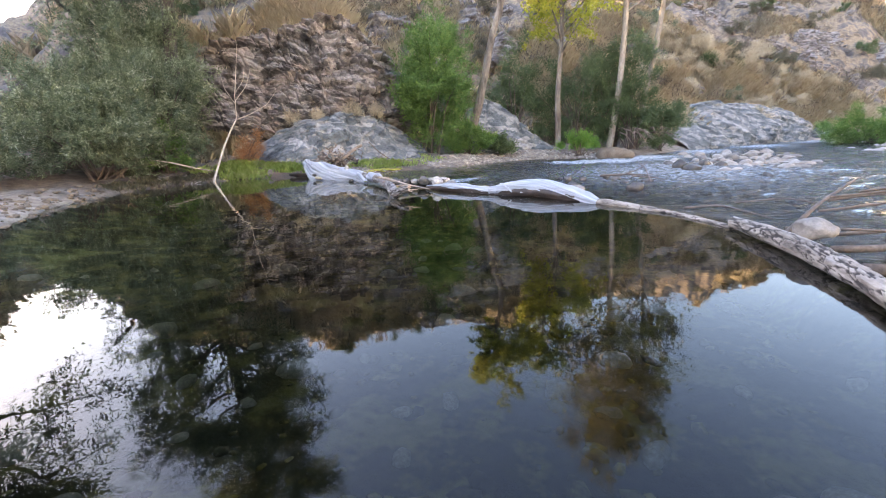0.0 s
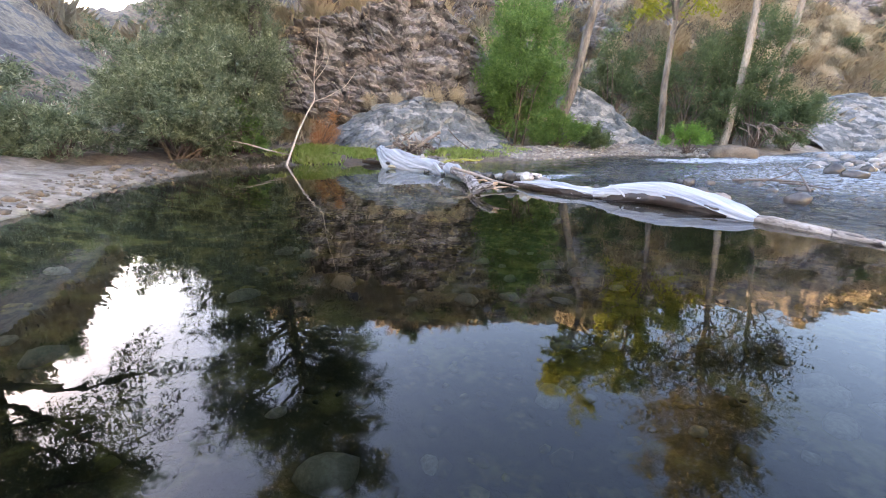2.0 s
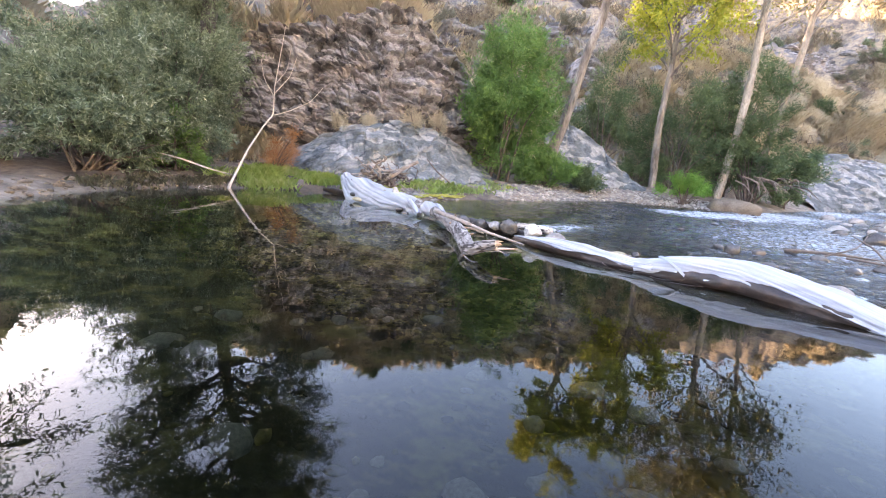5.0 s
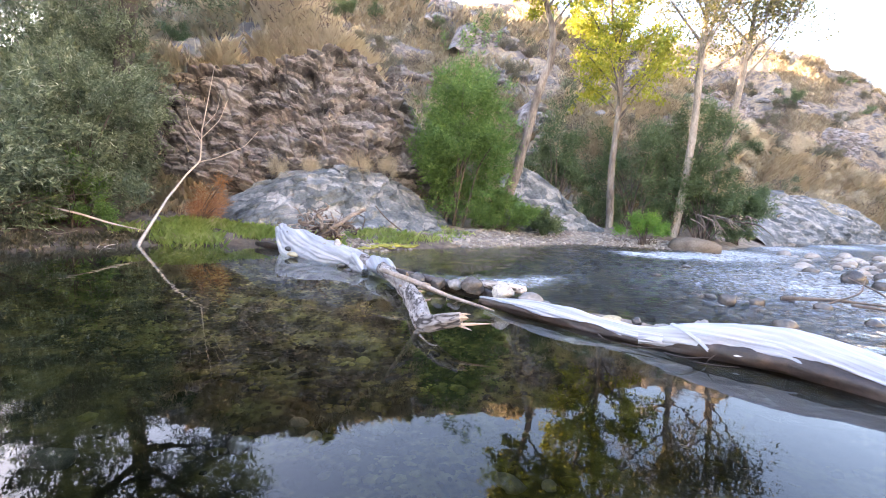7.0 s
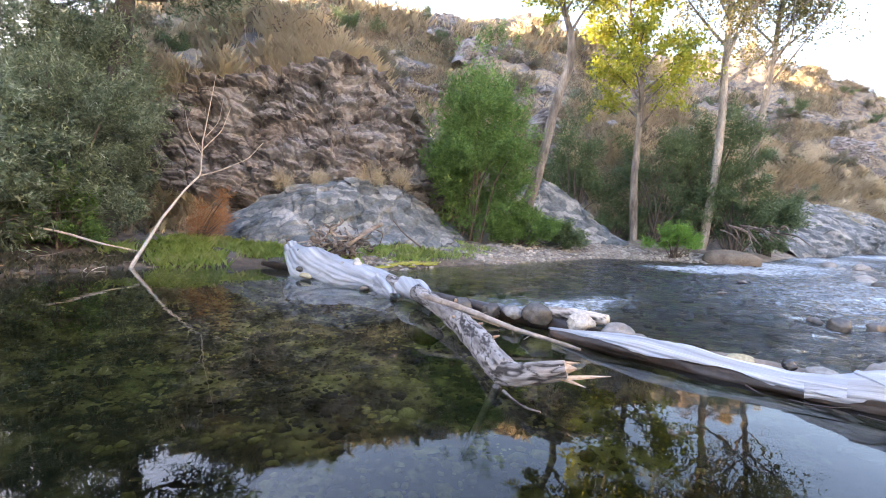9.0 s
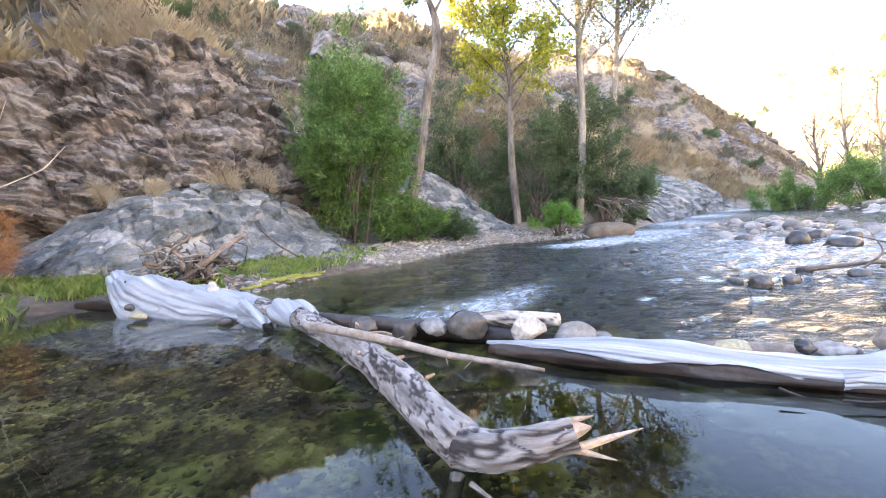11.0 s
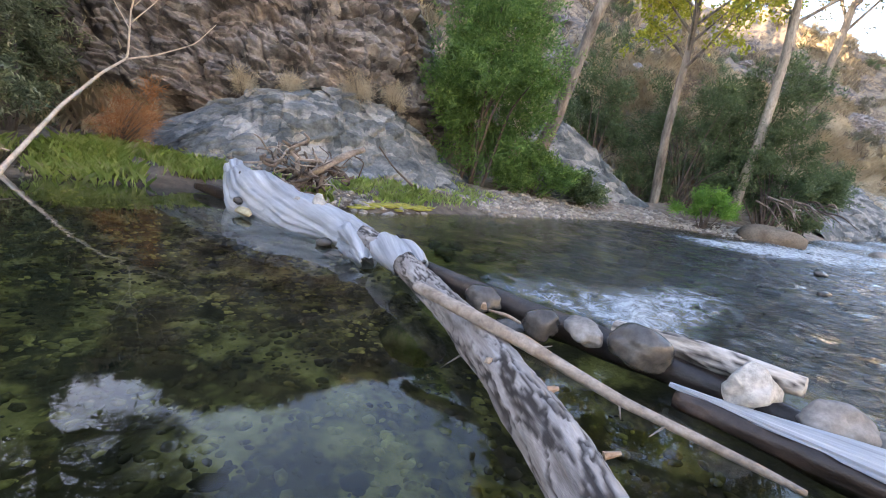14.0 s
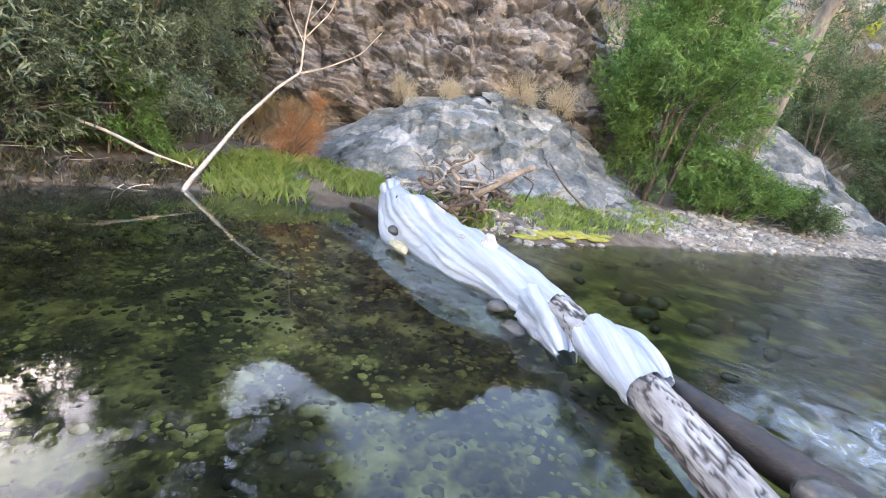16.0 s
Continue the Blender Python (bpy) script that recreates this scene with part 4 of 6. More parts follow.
for pth, r in [([(-1.83, 2.5, 2.8), (-1.75, 2.62, 3.6), (-1.66, 2.75, 4.5)], 0.015), ([(-1.84, 2.5, 2.6), (-1.6, 2.85, 3.1), (-1.45, 3.0, 3.7)], 0.013), ([(-1.85, 2.48, 2.5), (-2.0, 2.25, 3.0), (-2.05, 2.2, 3.5)], 0.011),
               ([(-1.8, 2.4, 1.95), (-1.55, 2.75, 2.1), (-1.2, 3.3, 2.45), (-1.0, 3.6, 2.9)], 0.018), ([(-1.82, 2.55, 2.9), (-1.65, 2.8, 3.3), (-1.6, 2.9, 3.9)], 0.010)]:
    limb("branch", pth, [r, r * 0.7, r * 0.4] if len(pth) == 3 else [r, r * 0.8, r * 0.6, r * 0.3], M["white_twig"], sap, sides=6, bumpy=0.08)
fallen = limb("fallen_branch", [(-8.4, 9.7, 0.75), (-7.9, 10.1, 0.62), (-7.3, 10.5, 0.42), (-6.95, 10.9, 0.3)], [0.012, 0.022, 0.02, 0.008], M["white_twig"], sides=7)
tagged(fallen, "bleached fallen branch resting in the willow shrub", "branch")

bush("willow_bush", at_ground(-4.75, 19.8), (1.85, 1.7, 6.1), M["willow"], "tall bright green willow bush at the foot of the rock", 4, 1500, 32, (0.15, 0.032), 0.22, 9, hollow=0.4)
bush("green_shrub", at_ground(-3.1, 20.4), (1.15, 0.8, 1.3), M["willow"], "low green shrub beneath a leaning tree", 5, 420, 40, (0.10, 0.026), 0.16, 16)
bush("green_shrub", at_ground(-1.9, 21.3), (0.8, 0.6, 0.85), M["dark_leaf"], "low dark green shrub beside a rock slab", 7, 220, 36, (0.09, 0.03), 0.14, 12)
bush("young_bush", at_ground(1.15, 22.4), (0.62, 0.62, 1.15), M["fern"], "small fresh yellow-green shrub on the gravel bar", 6, 240, 36, (0.10, 0.02), 0.13, 14)
bush("dark_shrub", at_ground(0.3, 25.2), (1.9, 1.2, 4.6), M["dark_leaf"], "tall dark green shrub below slender trees", 20, 560, 30, (0.14, 0.03), 0.26, 20)
bush("dark_shrub", at_ground(1.9, 26.2), (1.5, 1.2, 5.2), M["dark_leaf"], "tall dark green shrub behind pale trunks", 21, 560, 30, (0.14, 0.03), 0.26, 20)
bush("dark_shrub", at_ground(3.9, 26.6), (1.5, 1.1, 2.4), M["dark_leaf"], "rounded dark shrub above the cut bank", 22, 360, 32, (0.13, 0.028), 0.2, 16)
bush("dark_shrub", at_ground(2.9, 25.4), (1.3, 1.0, 3.6), M["dark_leaf"], "drooping dark green shrub among pale trunks", 29, 420, 30, (0.13, 0.03), 0.24, 18)
bush("dark_shrub", at_ground(-0.9, 24.6), (1.0, 0.9, 1.5), M["dark_leaf"], "dark shrub at the base of a slender tree", 23, 260, 36, (0.10, 0.024), 0.16, 14)
bush("dark_shrub", at_ground(-2.6, 24.5), (1.4, 1.2, 4.2), M["dark_leaf"], "shaded green shrub on the slope behind a leaning tree", 24, 460, 30, (0.14, 0.034), 0.26, 16)

LEANING = [(0.1, -0.4, 0.2), (0.23, -0.36, 0.73), (0.43, -0.28, 1.3), (0.69, -0.17, 2.5), (0.9, -0.09, 3.7), (1.09, 0.0, 4.5), (1.35, 0.09, 5.25), (1.38, 0.11, 6.2), (1.05, 0.0, 7.3), (1.15, 0.3, 9.4)]
tree("leaning_tree", (-3.55, 21.65, 1.0), LEANING, [0.32, 0.22, 0.18, 0.16, 0.15, 0.145, 0.14, 0.11, 0.08, 0.03], M["bark"], M["yellow_leaf"], "leaning grey-barked tree with yellow-green leaves at the top", 8, 14, 2.2, 0.66, 5, 26, (0.16, 0.08), 0.28, up=0.9)
tree("slender_tree", (-0.25, 24.2, gz(-0.25, 24.2)), [(0, 0, -0.4), (-0.1, 0, 2.4), (0.0, 0.05, 4.4), (0.0, 0.05, 6.0), (-0.5, 0.0, 7.8), (-0.7, 0.2, 9.8)], [0.15, 0.12, 0.10, 0.09, 0.07, 0.03], M["bark"], M["yellow_leaf"], "slender tree with a yellow-green sunlit crown", 9, 24, 2.6, 0.42, 5, 24, (0.16, 0.08), 0.30, up=0.9)
tree("pale_tree", (1.85, 25.2, gz(1.85, 25.2)), [(0, 0, -0.5), (0.3, 0.1, 2.2), (0.42, 0.1, 4.4), (0.42, 0.2, 6.6), (0.5, 0.2, 9.0), (0.6, 0.2, 12), (0.5, 0.3, 15)], [0.17, 0.14, 0.125, 0.11, 0.09, 0.06, 0.02], M["pale_bark"], M["thin_leaf"], "tall pale-barked tree with a thin round crown of sparse leaves", 10, 30, 4.2, 0.40, 6, 15, (0.13, 0.06), 0.38, up=1.3, twigs=9)
tree("pale_tree", (2.75, 26.3, gz(2.75, 26.3)), [(0, 0, -0.5), (0.4, 0.1, 2.2), (0.75, 0.1, 4.6), (1.0, 0.2, 7.0), (1.2, 0.3, 10), (1.2, 0.3, 13.5)], [0.15, 0.13, 0.11, 0.09, 0.06, 0.02], M["pale_bark"], M["thin_leaf"], "tall pale-barked tree leaning beside its twin", 11, 22, 3.4, 0.45, 5, 12, (0.13, 0.06), 0.36, up=1.5, twigs=8)

lit = np.random.RandomState(202)
for k in range(26):
    x = lit.uniform(-8.3, -6.75)
    y = 8.0 + (x + 8.3) * 1.0 + lit.uniform(0.6, 2.6)
    if not bool(in_water(np.array([x]), np.array([y]))[0]):
        a, ln, z = lit.uniform(0, 6.28), lit.uniform(0.18, 0.6), gz(x, y)
        mid = (x + 0.5 * ln * math.cos(a), y + 0.5 * ln * math.sin(a))
        end = (x + ln * math.cos(a + 0.3), y + ln * math.sin(a + 0.3))
        ob = limb("litter_twig", [(x, y, z + 0.015), (*mid, gz(*mid) + 0.03 + 0.06 * lit.rand()), (*end, gz(*end) + 0.02)], [0.008, 0.007, 0.003], M["drift"] if k % 2 else M["white_twig"], sides=5, seed=k)
        tagged(ob, "dry bleached twig lying on the muddy bank", "twig", "bank litter")

# upstream and right bank
bush("river_willow", at_ground(13.2, 34.8, -0.1), (1.9, 1.6, 2.2), M["willow"], "rounded green willow clump on the cobble bar", 30, 420, 40, (0.14, 0.03), 0.25, 18)
bush("river_willow", at_ground(15.0, 33.0, -0.1), (2.0, 1.6, 2.6), M["willow"], "rounded green willow clump beside the riffle", 31, 460, 40, (0.14, 0.03), 0.25, 18)
for k, (x, y, sx, h) in enumerate([(18.5, 32.5, 1.8, 1.3), (20.5, 31.0, 1.9, 1.5), (18.6, 27.8, 1.4, 1.2), (21.5, 28.4, 1.6, 1.6)]):
    bush("bank_shrub", at_ground(x, y), (sx, 1.2, h), M["dark_leaf"], "low green shrub at the edge of the cobble bar", 40 + k, 260, 36, (0.14, 0.035), 0.22, 12, group="bank shrubs")
for k, (x, y, sx, h) in enumerate([(24, 36, 2.0, 2.6), (28, 40, 2.4, 3.0), (23, 33.5, 1.6, 2.4)]):
    bush("sunlit_shrub", at_ground(x, y), (sx, 1.6, h), M["yellow_leaf"], "sunlit yellow-green shrub behind the cobble bar", 50 + k, 260, 36, (0.18, 0.06), 0.3, 12, group="sunlit shrubs")
bush("brown_shrub", at_ground(25.8, 46.5), (3.4, 2.8, 7.0), M["scrub"], "large rounded leafless brown shrub on the far bank", 54, 600, 40, (0.22, 0.03), 0.45, 40)
tree("sycamore_sapling", (18.0, 25.4, gz(18.0, 25.4)), [(0, 0, -0.3), (-0.25, 0.3, 1.2), (-0.8, 0.6, 2.6), (-1.3, 1.0, 4.0)], [0.10, 0.08, 0.05, 0.015], M["bark"], M["dark_leaf"], "young leaning tree with large dark leaves by the cobbles", 55, 20, 0.85, 0.12, 3, 12, (0.15, 0.10), 0.2)
tree("broad_tree", (22.6, 24.4, gz(22.6, 24.4)), [(0, 0, -0.3), (-0.1, 0.1, 2.5), (-0.1, 0.2, 5.5), (0.1, 0.2, 10)], [0.3, 0.25, 0.18, 0.05], M["bark"], M["dark_leaf"], "broad dark leafy tree on the cobble bank", 56, 30, 2.0, 0.1, 7, 50, (0.13, 0.06), 0.36)
for k, (x, y, h) in enumerate([(19.8, 43.4, 8.6), (21.4, 42.8, 8.4), (18.8, 44.6, 6.8)]):
    tree("bare_tree", (x, y, gz(x, y)), [(0, 0, -0.3), (0.1, 0, h * 0.35), (-0.2, 0.1, h * 0.7), (-0.1, 0.1, h)], [0.16, 0.12, 0.08, 0.02], M["bark"], M["scrub"], "bare sunlit tree with few leaves upstream", 60 + k, 20, 2.4, 0.25, 1, 5, (0.16, 0.08), 0.3, up=1.5, twigs=5)




# shrubs of the hillside
def scatter(n, box, seed, ok):
    r, out = np.random.RandomState(seed), []
    while len(out) < n:
        x, y = r.uniform(box[0], box[1]), r.uniform(box[2], box[3])
        if ok(x, y):
            out.append((x, y, r.uniform(0, 6.28), r.rand()))
    return out


def into_hill(x, y):
    return float(left_hill(np.array([x]), np.array([y]))[0])


kinds = [bush("hill_scrub", at_ground(-9, 21.5), (1.1, 1.0, 1.3), M["scrub"], "dry grey-brown scrub bush on the grassy slope", 70, 150, 34, (0.12, 0.03), 0.22, 14, group="hillside scrub", split=False),
         bush("hill_scrub", at_ground(-13, 20.5), (1.5, 1.3, 1.6), M["olive"], "dusty green scrub bush on the dry slope", 71, 180, 34, (0.13, 0.035), 0.25, 14, group="hillside scrub", split=False),
         bush("hill_scrub", at_ground(-3, 27.5), (1.2, 1.2, 1.5), M["dark_leaf"], "dark green scrub bush on the dry slope", 72, 170, 34, (0.13, 0.035), 0.25, 14, group="hillside scrub", split=False)]
gold = bush("hill_scrub", at_ground(7.5, 38.5), (1.0, 0.9, 1.0), M["hill_grass"], "dry golden brush clump on the lower slope", 73, 150, 30, (0.26, 0.012), 0.24, 14, group="hillside scrub", split=False, hollow=0.2)
for k, (x, y, a, q) in enumerate(scatter(85, (1, 22, 27, 56), 8, lambda x, y: 1.0 < into_hill(x, y) < 13)):
    copy_thing(gold, Matrix.LocRotScale(at_ground(x, y, -0.1), Euler((0, 0, a)), (0.6 + 0.8 * q,) * 3))
near = scatter(135, (-34, 36, 14, 90), 5, lambda x, y: 2.5 < into_hill(x, y) < 40 and not (-8 < x < -4 and y < 21))
for k, (x, y, a, q) in enumerate(near):
    copy_thing(kinds[(0, 0, 1, 0, 2)[k % 5]], Matrix.LocRotScale(at_ground(x, y, -0.1), Euler((0, 0, a)), (0.45 + 0.75 * q,) * 3))
far = scatter(100, (28, 190, -10, 230), 6, lambda x, y: 2 < float(right_hill(np.array([x]), np.array([y]))[0]) < 120)
for k, (x, y, a, q) in enumerate(far):
    copy_thing(kinds[(1, 0, 1, 2)[k % 4]], Matrix.LocRotScale(at_ground(x, y, -0.2), Euler((0, 0, a)), (1.0 + 1.8 * q,) * 3))
down = scatter(40, (-60, -12, -20, 12), 7, lambda x, y: 2 < into_hill(x, y) < 45 and not (x > -34 and y > 0))
for k, (x, y, a, q) in enumerate(down):
    copy_thing(kinds[k % 3], Matrix.LocRotScale(at_ground(x, y, -0.2), Euler((0, 0, a)), (1.0 + q,) * 3))

rng = np.random.RandomState(9)
fs = np.array([(x, y, gz(x, y) + 0.4 + 0.6 * q) for x, y, a, q in scatter(420, (28, 190, -10, 230), 16, lambda x, y: 2 < float(right_hill(np.array([x]), np.array([y]))[0]) < 120)])
fs = np.repeat(fs, 7, 0) + rng.normal(size=(len(fs) * 7, 3)) * (0.8, 0.8, 0.35)
up = rng.normal(size=(len(fs), 3)) + (0, 0, 0.6)
v, f = leaves(fs, up / np.linalg.norm(up, axis=1)[:, None], rng, 16, 0.5, 0.2, 0.45)
tagged(mesh_object("far_scrub", v, f, M["olive"], smooth=False), "dusty green scrub dotted over the far sunlit hill", "bushes", kind="stuff")


bs = np.array([(x, y, gz(x, y) + 0.15 + 0.5 * q) for x, y, a, q in scatter(900, (-34, 44, 17, 100), 26, lambda x, y: 1.5 < into_hill(x, y) < 38 and fbm(np.array([[x, y, 0]]) * 0.16, 3, 71)[0] > -0.35)])
bs = np.repeat(bs, 8, 0) + rng.normal(size=(len(bs) * 8, 3)) * (0.55, 0.55, 0.28)
up = rng.normal(size=(len(bs), 3)) * 0.7 + (0, 0, 0.8)
v, f = leaves(bs, up / np.linalg.norm(up, axis=1)[:, None], rng, 15, 0.36, 0.035, 0.36)
tagged(mesh_object("hill_brush", v, f, M["brush"], smooth=False), "dry brown twiggy brush covering the shaded hillside", "brush", kind="stuff")


# grasses
def grass(name, pts, height, width, mat, label, seed, lean=0.42, sag=0.25):
    """Blades of grass at points of the ground: two faces each, bent over."""
    r = np.random.RandomState(seed)
    p = np.asarray(pts, float)
    n = len(p)
    z = ground_z(p[:, 0], p[:, 1])
    base = np.stack([p[:, 0], p[:, 1], z - 0.03], 1)
    h = height * r.uniform(0.45, 1.2, n)[:, None] * (p[:, 2:3] if p.shape[1] > 2 else 1)
    a = r.uniform(0, 6.283, n)
    d = np.stack([np.cos(a), np.sin(a), 0 * a], 1) * (lean * r.uniform(0.2, 1.2, n))[:, None]
    s = np.stack([-np.sin(a), np.cos(a), 0 * a], 1) * width * 0.5
    up = np.array([0, 0, 1.0])
    mid, tip = base + (up + d * 0.6) * h * 0.55, base + (up * (1 - sag * 0.4) + d * 1.6) * h
    v = np.stack([base - s, base + s, mid + s * 0.8, tip, mid - s * 0.8], 1).reshape(-1, 3)
    k = np.arange(n)[:, None] * 5
    return tagged(mesh_object(name, v, (k + np.array([0, 1, 2, 3, 4])), mat, smooth=False), label, "grass", kind="stuff")


def tufts(n, box, seed, ok, per, radius):
    r = np.random.RandomState(seed)
    c = r.uniform((box[0], box[2]), (box[1], box[3]), (n * 6, 2))
    c = c[ok(c[:, 0], c[:, 1])][:n]
    p = np.repeat(c, per, 0) + r.normal(size=(len(c) * per, 2)) * radius
    return np.concatenate([p, np.repeat(r.uniform(0.6, 1.2, len(c)), per)[:, None]], 1)


hill_d = left_hill


def patch(x, y, f, seed, cut):
    return fbm(np.stack([x, y, 0 * x], 1) * f, 3, seed) > cut


grass("dry_grass", tufts(3200, (-17, -3.5, 13, 26), 81, lambda x, y: (hill_d(x, y) > 1.6) & (hill_d(x, y) < 9) & patch(x, y, 0.3, 61, -0.2), 34, 0.24), 0.72, 0.010, M["gold_grass"], "tall pale golden dry grass above the cliff", 82)
grass("dry_grass", tufts(8000, (-30, 46, 18, 105), 83, lambda x, y: (hill_d(x, y) > 1.0) & (hill_d(x, y) < 32) & patch(x, y, 0.22, 62, -0.1), 20, 0.36), 0.65, 0.020, M["hill_grass"], "patches of golden dry grass over the hillside", 84)
grass("dry_grass", tufts(5200, (-3, 22, 24, 50), 93, lambda x, y: (hill_d(x, y) > 0.8) & (hill_d(x, y) < 20) & patch(x, y, 0.4, 63, -0.15), 20, 0.24), 0.75, 0.016, M["hill_grass"], "clumps of golden dry grass above the far bank", 94)
grass("dry_grass", tufts(2600, (-60, 30, 4, 75), 95, lambda x, y: (hill_d(x, y) > 25) & (hill_d(x, y) < 34), 14, 0.4), 1.5, 0.05, M["hill_grass"], "dry golden grass along the crest of the hill", 96)
grass("dry_grass", tufts(500, (-14, -6, 11, 14.5), 85, lambda x, y: (hill_d(x, y) > 0.5) & (hill_d(x, y) < 5), 22, 0.16), 0.6, 0.02, M["gold_grass"], "dry grass on the slope beside the cliff", 86)
grass("green_grass", tufts(480, (-8.0, -4.2, 10.9, 13.9), 87, lambda x, y: patch(x, y, 1.2, 66, -0.35) & ((x < -4.9) | patch(x, y, 1.6, 69, 0.4)) & (hill_d(x, y) < -0.7) & ~in_water(x, y) & (to_line(x, y, WATER, True)[0] > 0.05), 34, 0.11), 0.23, 0.008, M["green_grass"], "lush green grass on the bank beside the wrapped log", 88)
grass("green_grass", tufts(80, (-4.9, -3.2, 14.5, 18.5), 89, lambda x, y: ~in_water(x, y) & (to_line(x, y, WATER, True)[0] > 0.35) & patch(x, y, 0.9, 64, 0.05), 34, 0.13), 0.16, 0.007, M["green_grass"], "patchy green grass on the gravel bar", 90)
grass("green_grass", tufts(160, (-8.2, -6.6, 8.0, 11.6), 91, lambda x, y: ~in_water(x, y) & (to_line(x, y, WATER, True)[0] > 0.05) & (to_line(x, y, WATER, True)[0] < 0.6), 16, 0.10), 0.15, 0.012, M["scrub"], "thin dry weeds at the waterline", 92)


grass("dry_grass", tufts(6000, (26, 150, 0, 190), 97, lambda x, y: (right_hill(x, y) > 1) & (right_hill(x, y) < 90) & patch(x, y, 0.06, 67, -0.25), 9, 0.9), 1.3, 0.16, M["sunny_grass"], "sunlit yellow grass over the far hill", 98)


# stones
def bar_points(n, box, seed, ok, lo, hi, sink=0.3, skew=2.0):
    r, out = np.random.RandomState(seed), []
    xy = r.uniform((box[0], box[2]), (box[1], box[3]), (n * 8, 2))
    xy = xy[ok(xy[:, 0], xy[:, 1])][:n]
    z = ground_z(xy[:, 0], xy[:, 1])
    s = lo + (hi - lo) * r.rand(len(xy)) ** skew
    return [(x, y, q + k * sink, k) for (x, y), q, k in zip(xy, z, s)]


def shore(x, y):
    d = to_line(x, y, WATER, True)[0]
    return np.where(in_water(x, y), -d, d)


stones_mesh("bar_gravel", bar_points(4200, (-4.6, 2.2, 13.6, 23.2), 101, lambda x, y: (shore(x, y) > -0.15) & ((y > 16.5) | patch(x, y, 1.3, 70, 0.15)) & (shore(x, y) < 2.2) & (hill_d(x, y) < 0.2), 0.018, 0.10, 0.1, 2.6), M["cobble"], "pale angular gravel of the bank bar")
stones_mesh("bank_gravel", bar_points(300, (-8, -2.5, 4.0, 10.5), 102, lambda x, y: (shore(x, y) > -0.2) & (shore(x, y) < 0.8), 0.03, 0.11, 0.1), M["soil"], "brown stones and clods along the waterline")
stones_mesh("shoal_cobbles", bar_points(260, (4.2, 10.5, 15.5, 27), 103, lambda x, y: np.exp(-(((x - 6.8) / 1.7) ** 2 + ((y - 20.5) / 4.0) ** 2)) > 0.25, 0.08, 0.26, 0.35), M["cobble"], "rounded grey cobbles of a shoal in the riffle", 2, 0.3)
stones_mesh("bar_cobbles", bar_points(2600, (9.8, 24, 15.5, 42), 104, lambda x, y: (shore(x, y) > -2.8) & (x > 9.8 + 0.35 * np.maximum(y - 30, 0)), 0.06, 0.27, 0.25, 2.2), M["pale_cobble"], "pale rounded cobbles of the wide bar", 2, 0.6)
stones_mesh("bed_cobbles", bar_points(7500, (-6.6, 2.0, 8.0, 13.2), 105, lambda x, y: (shore(x, y) < -0.2) & (riffle(x, y) < 0.3), 0.016, 0.066, -0.1, 2.0), M["algae"], "algae-covered cobbles on the pool bed", 1, 0.4)
stones_mesh("bed_cobbles", bar_points(1300, (-1, 7.5, 1.0, 10), 106, lambda x, y: (shore(x, y) < -0.3) & (riffle(x, y) < 0.3), 0.03, 0.11, -0.1, 2.4), M["algae"], "brown cobbles on the bed of the pool", 1, 0.4)
stones_mesh("bed_cobbles", bar_points(900, (-3, 12, 11, 22), 107, lambda x, y: (shore(x, y) < -0.3) & (riffle(x, y) > 0.8), 0.06, 0.20, 0.2), M["wet"], "dark cobbles under the riffle", 1, 0.3)

stones_mesh("hill_rocks", bar_points(240, (-16, 44, 19, 105), 108, lambda x, y: (hill_d(x, y) > 2.0) & (hill_d(x, y) < 26) & patch(x, y, 0.25, 68, 0.0), 0.25, 1.1, -0.15, 2.2), M["cliff"], "grey outcrop rocks scattered over the dry slope", 2, 0.9)

stones_mesh("bed_stones", bar_points(90, (-1, 7, 3.0, 8.8), 109, lambda x, y: (shore(x, y) < -0.8) & (riffle(x, y) < 0.2), 0.06, 0.17, 0.0, 1.6), M["palestone"], "scattered pale stones on the dark pool bed", 2, 0.6)

RIFFLE = [(3.18, 12.86, 0.17, 0.15), (3.5, 12.98, 0.15, 0.11), (3.0, 13.0, 0.12, 0.09), (5.3, 16.9, 0.34, 0.30), (5.6, 16.2, 0.42, 0.22), (6.3, 17.3, 0.26, 0.18), (5.9, 17.6, 0.3, 0.24), (3.61, 11.59, 0.19, 0.14), (4.47, 12.41, 0.16, 0.10), (4.85, 13.0, 0.2, 0.10), (4.2, 13.2, 0.18, 0.10), (3.9, 13.6, 0.16, 0.1), (4.82, 11.24, 0.24, 0.2), (7.09, 14.41, 0.2, 0.12), (5.1, 23.4, 0.3, 0.2), (5.7, 22.9, 0.3, 0.22), (6.6, 23.8, 0.36, 0.24), (8.0, 24.5, 0.34, 0.24), (6.8, 18.6, 0.22, 0.16), (4.9, 18.2, 0.24, 0.14), (2.2, 14.9, 0.13, 0.06), (5.5, 12.0, 0.14, 0.08), (6.2, 13.3, 0.16, 0.08), (2.6, 17.0, 0.15, 0.07)]
for k, (x, y, w, h) in enumerate(RIFFLE):
    stone("riffle_stone", (x, y, h * 0.12), (w * 0.66, w * 0.54, h * 0.65), 200 + k, M["wet"] if y < 20 else M["cobble"], "rounded dark wet stone in the riffle" if y < 20 else "rounded grey stone on the shoal", "riffle stones", 0.25, k * 1.3)


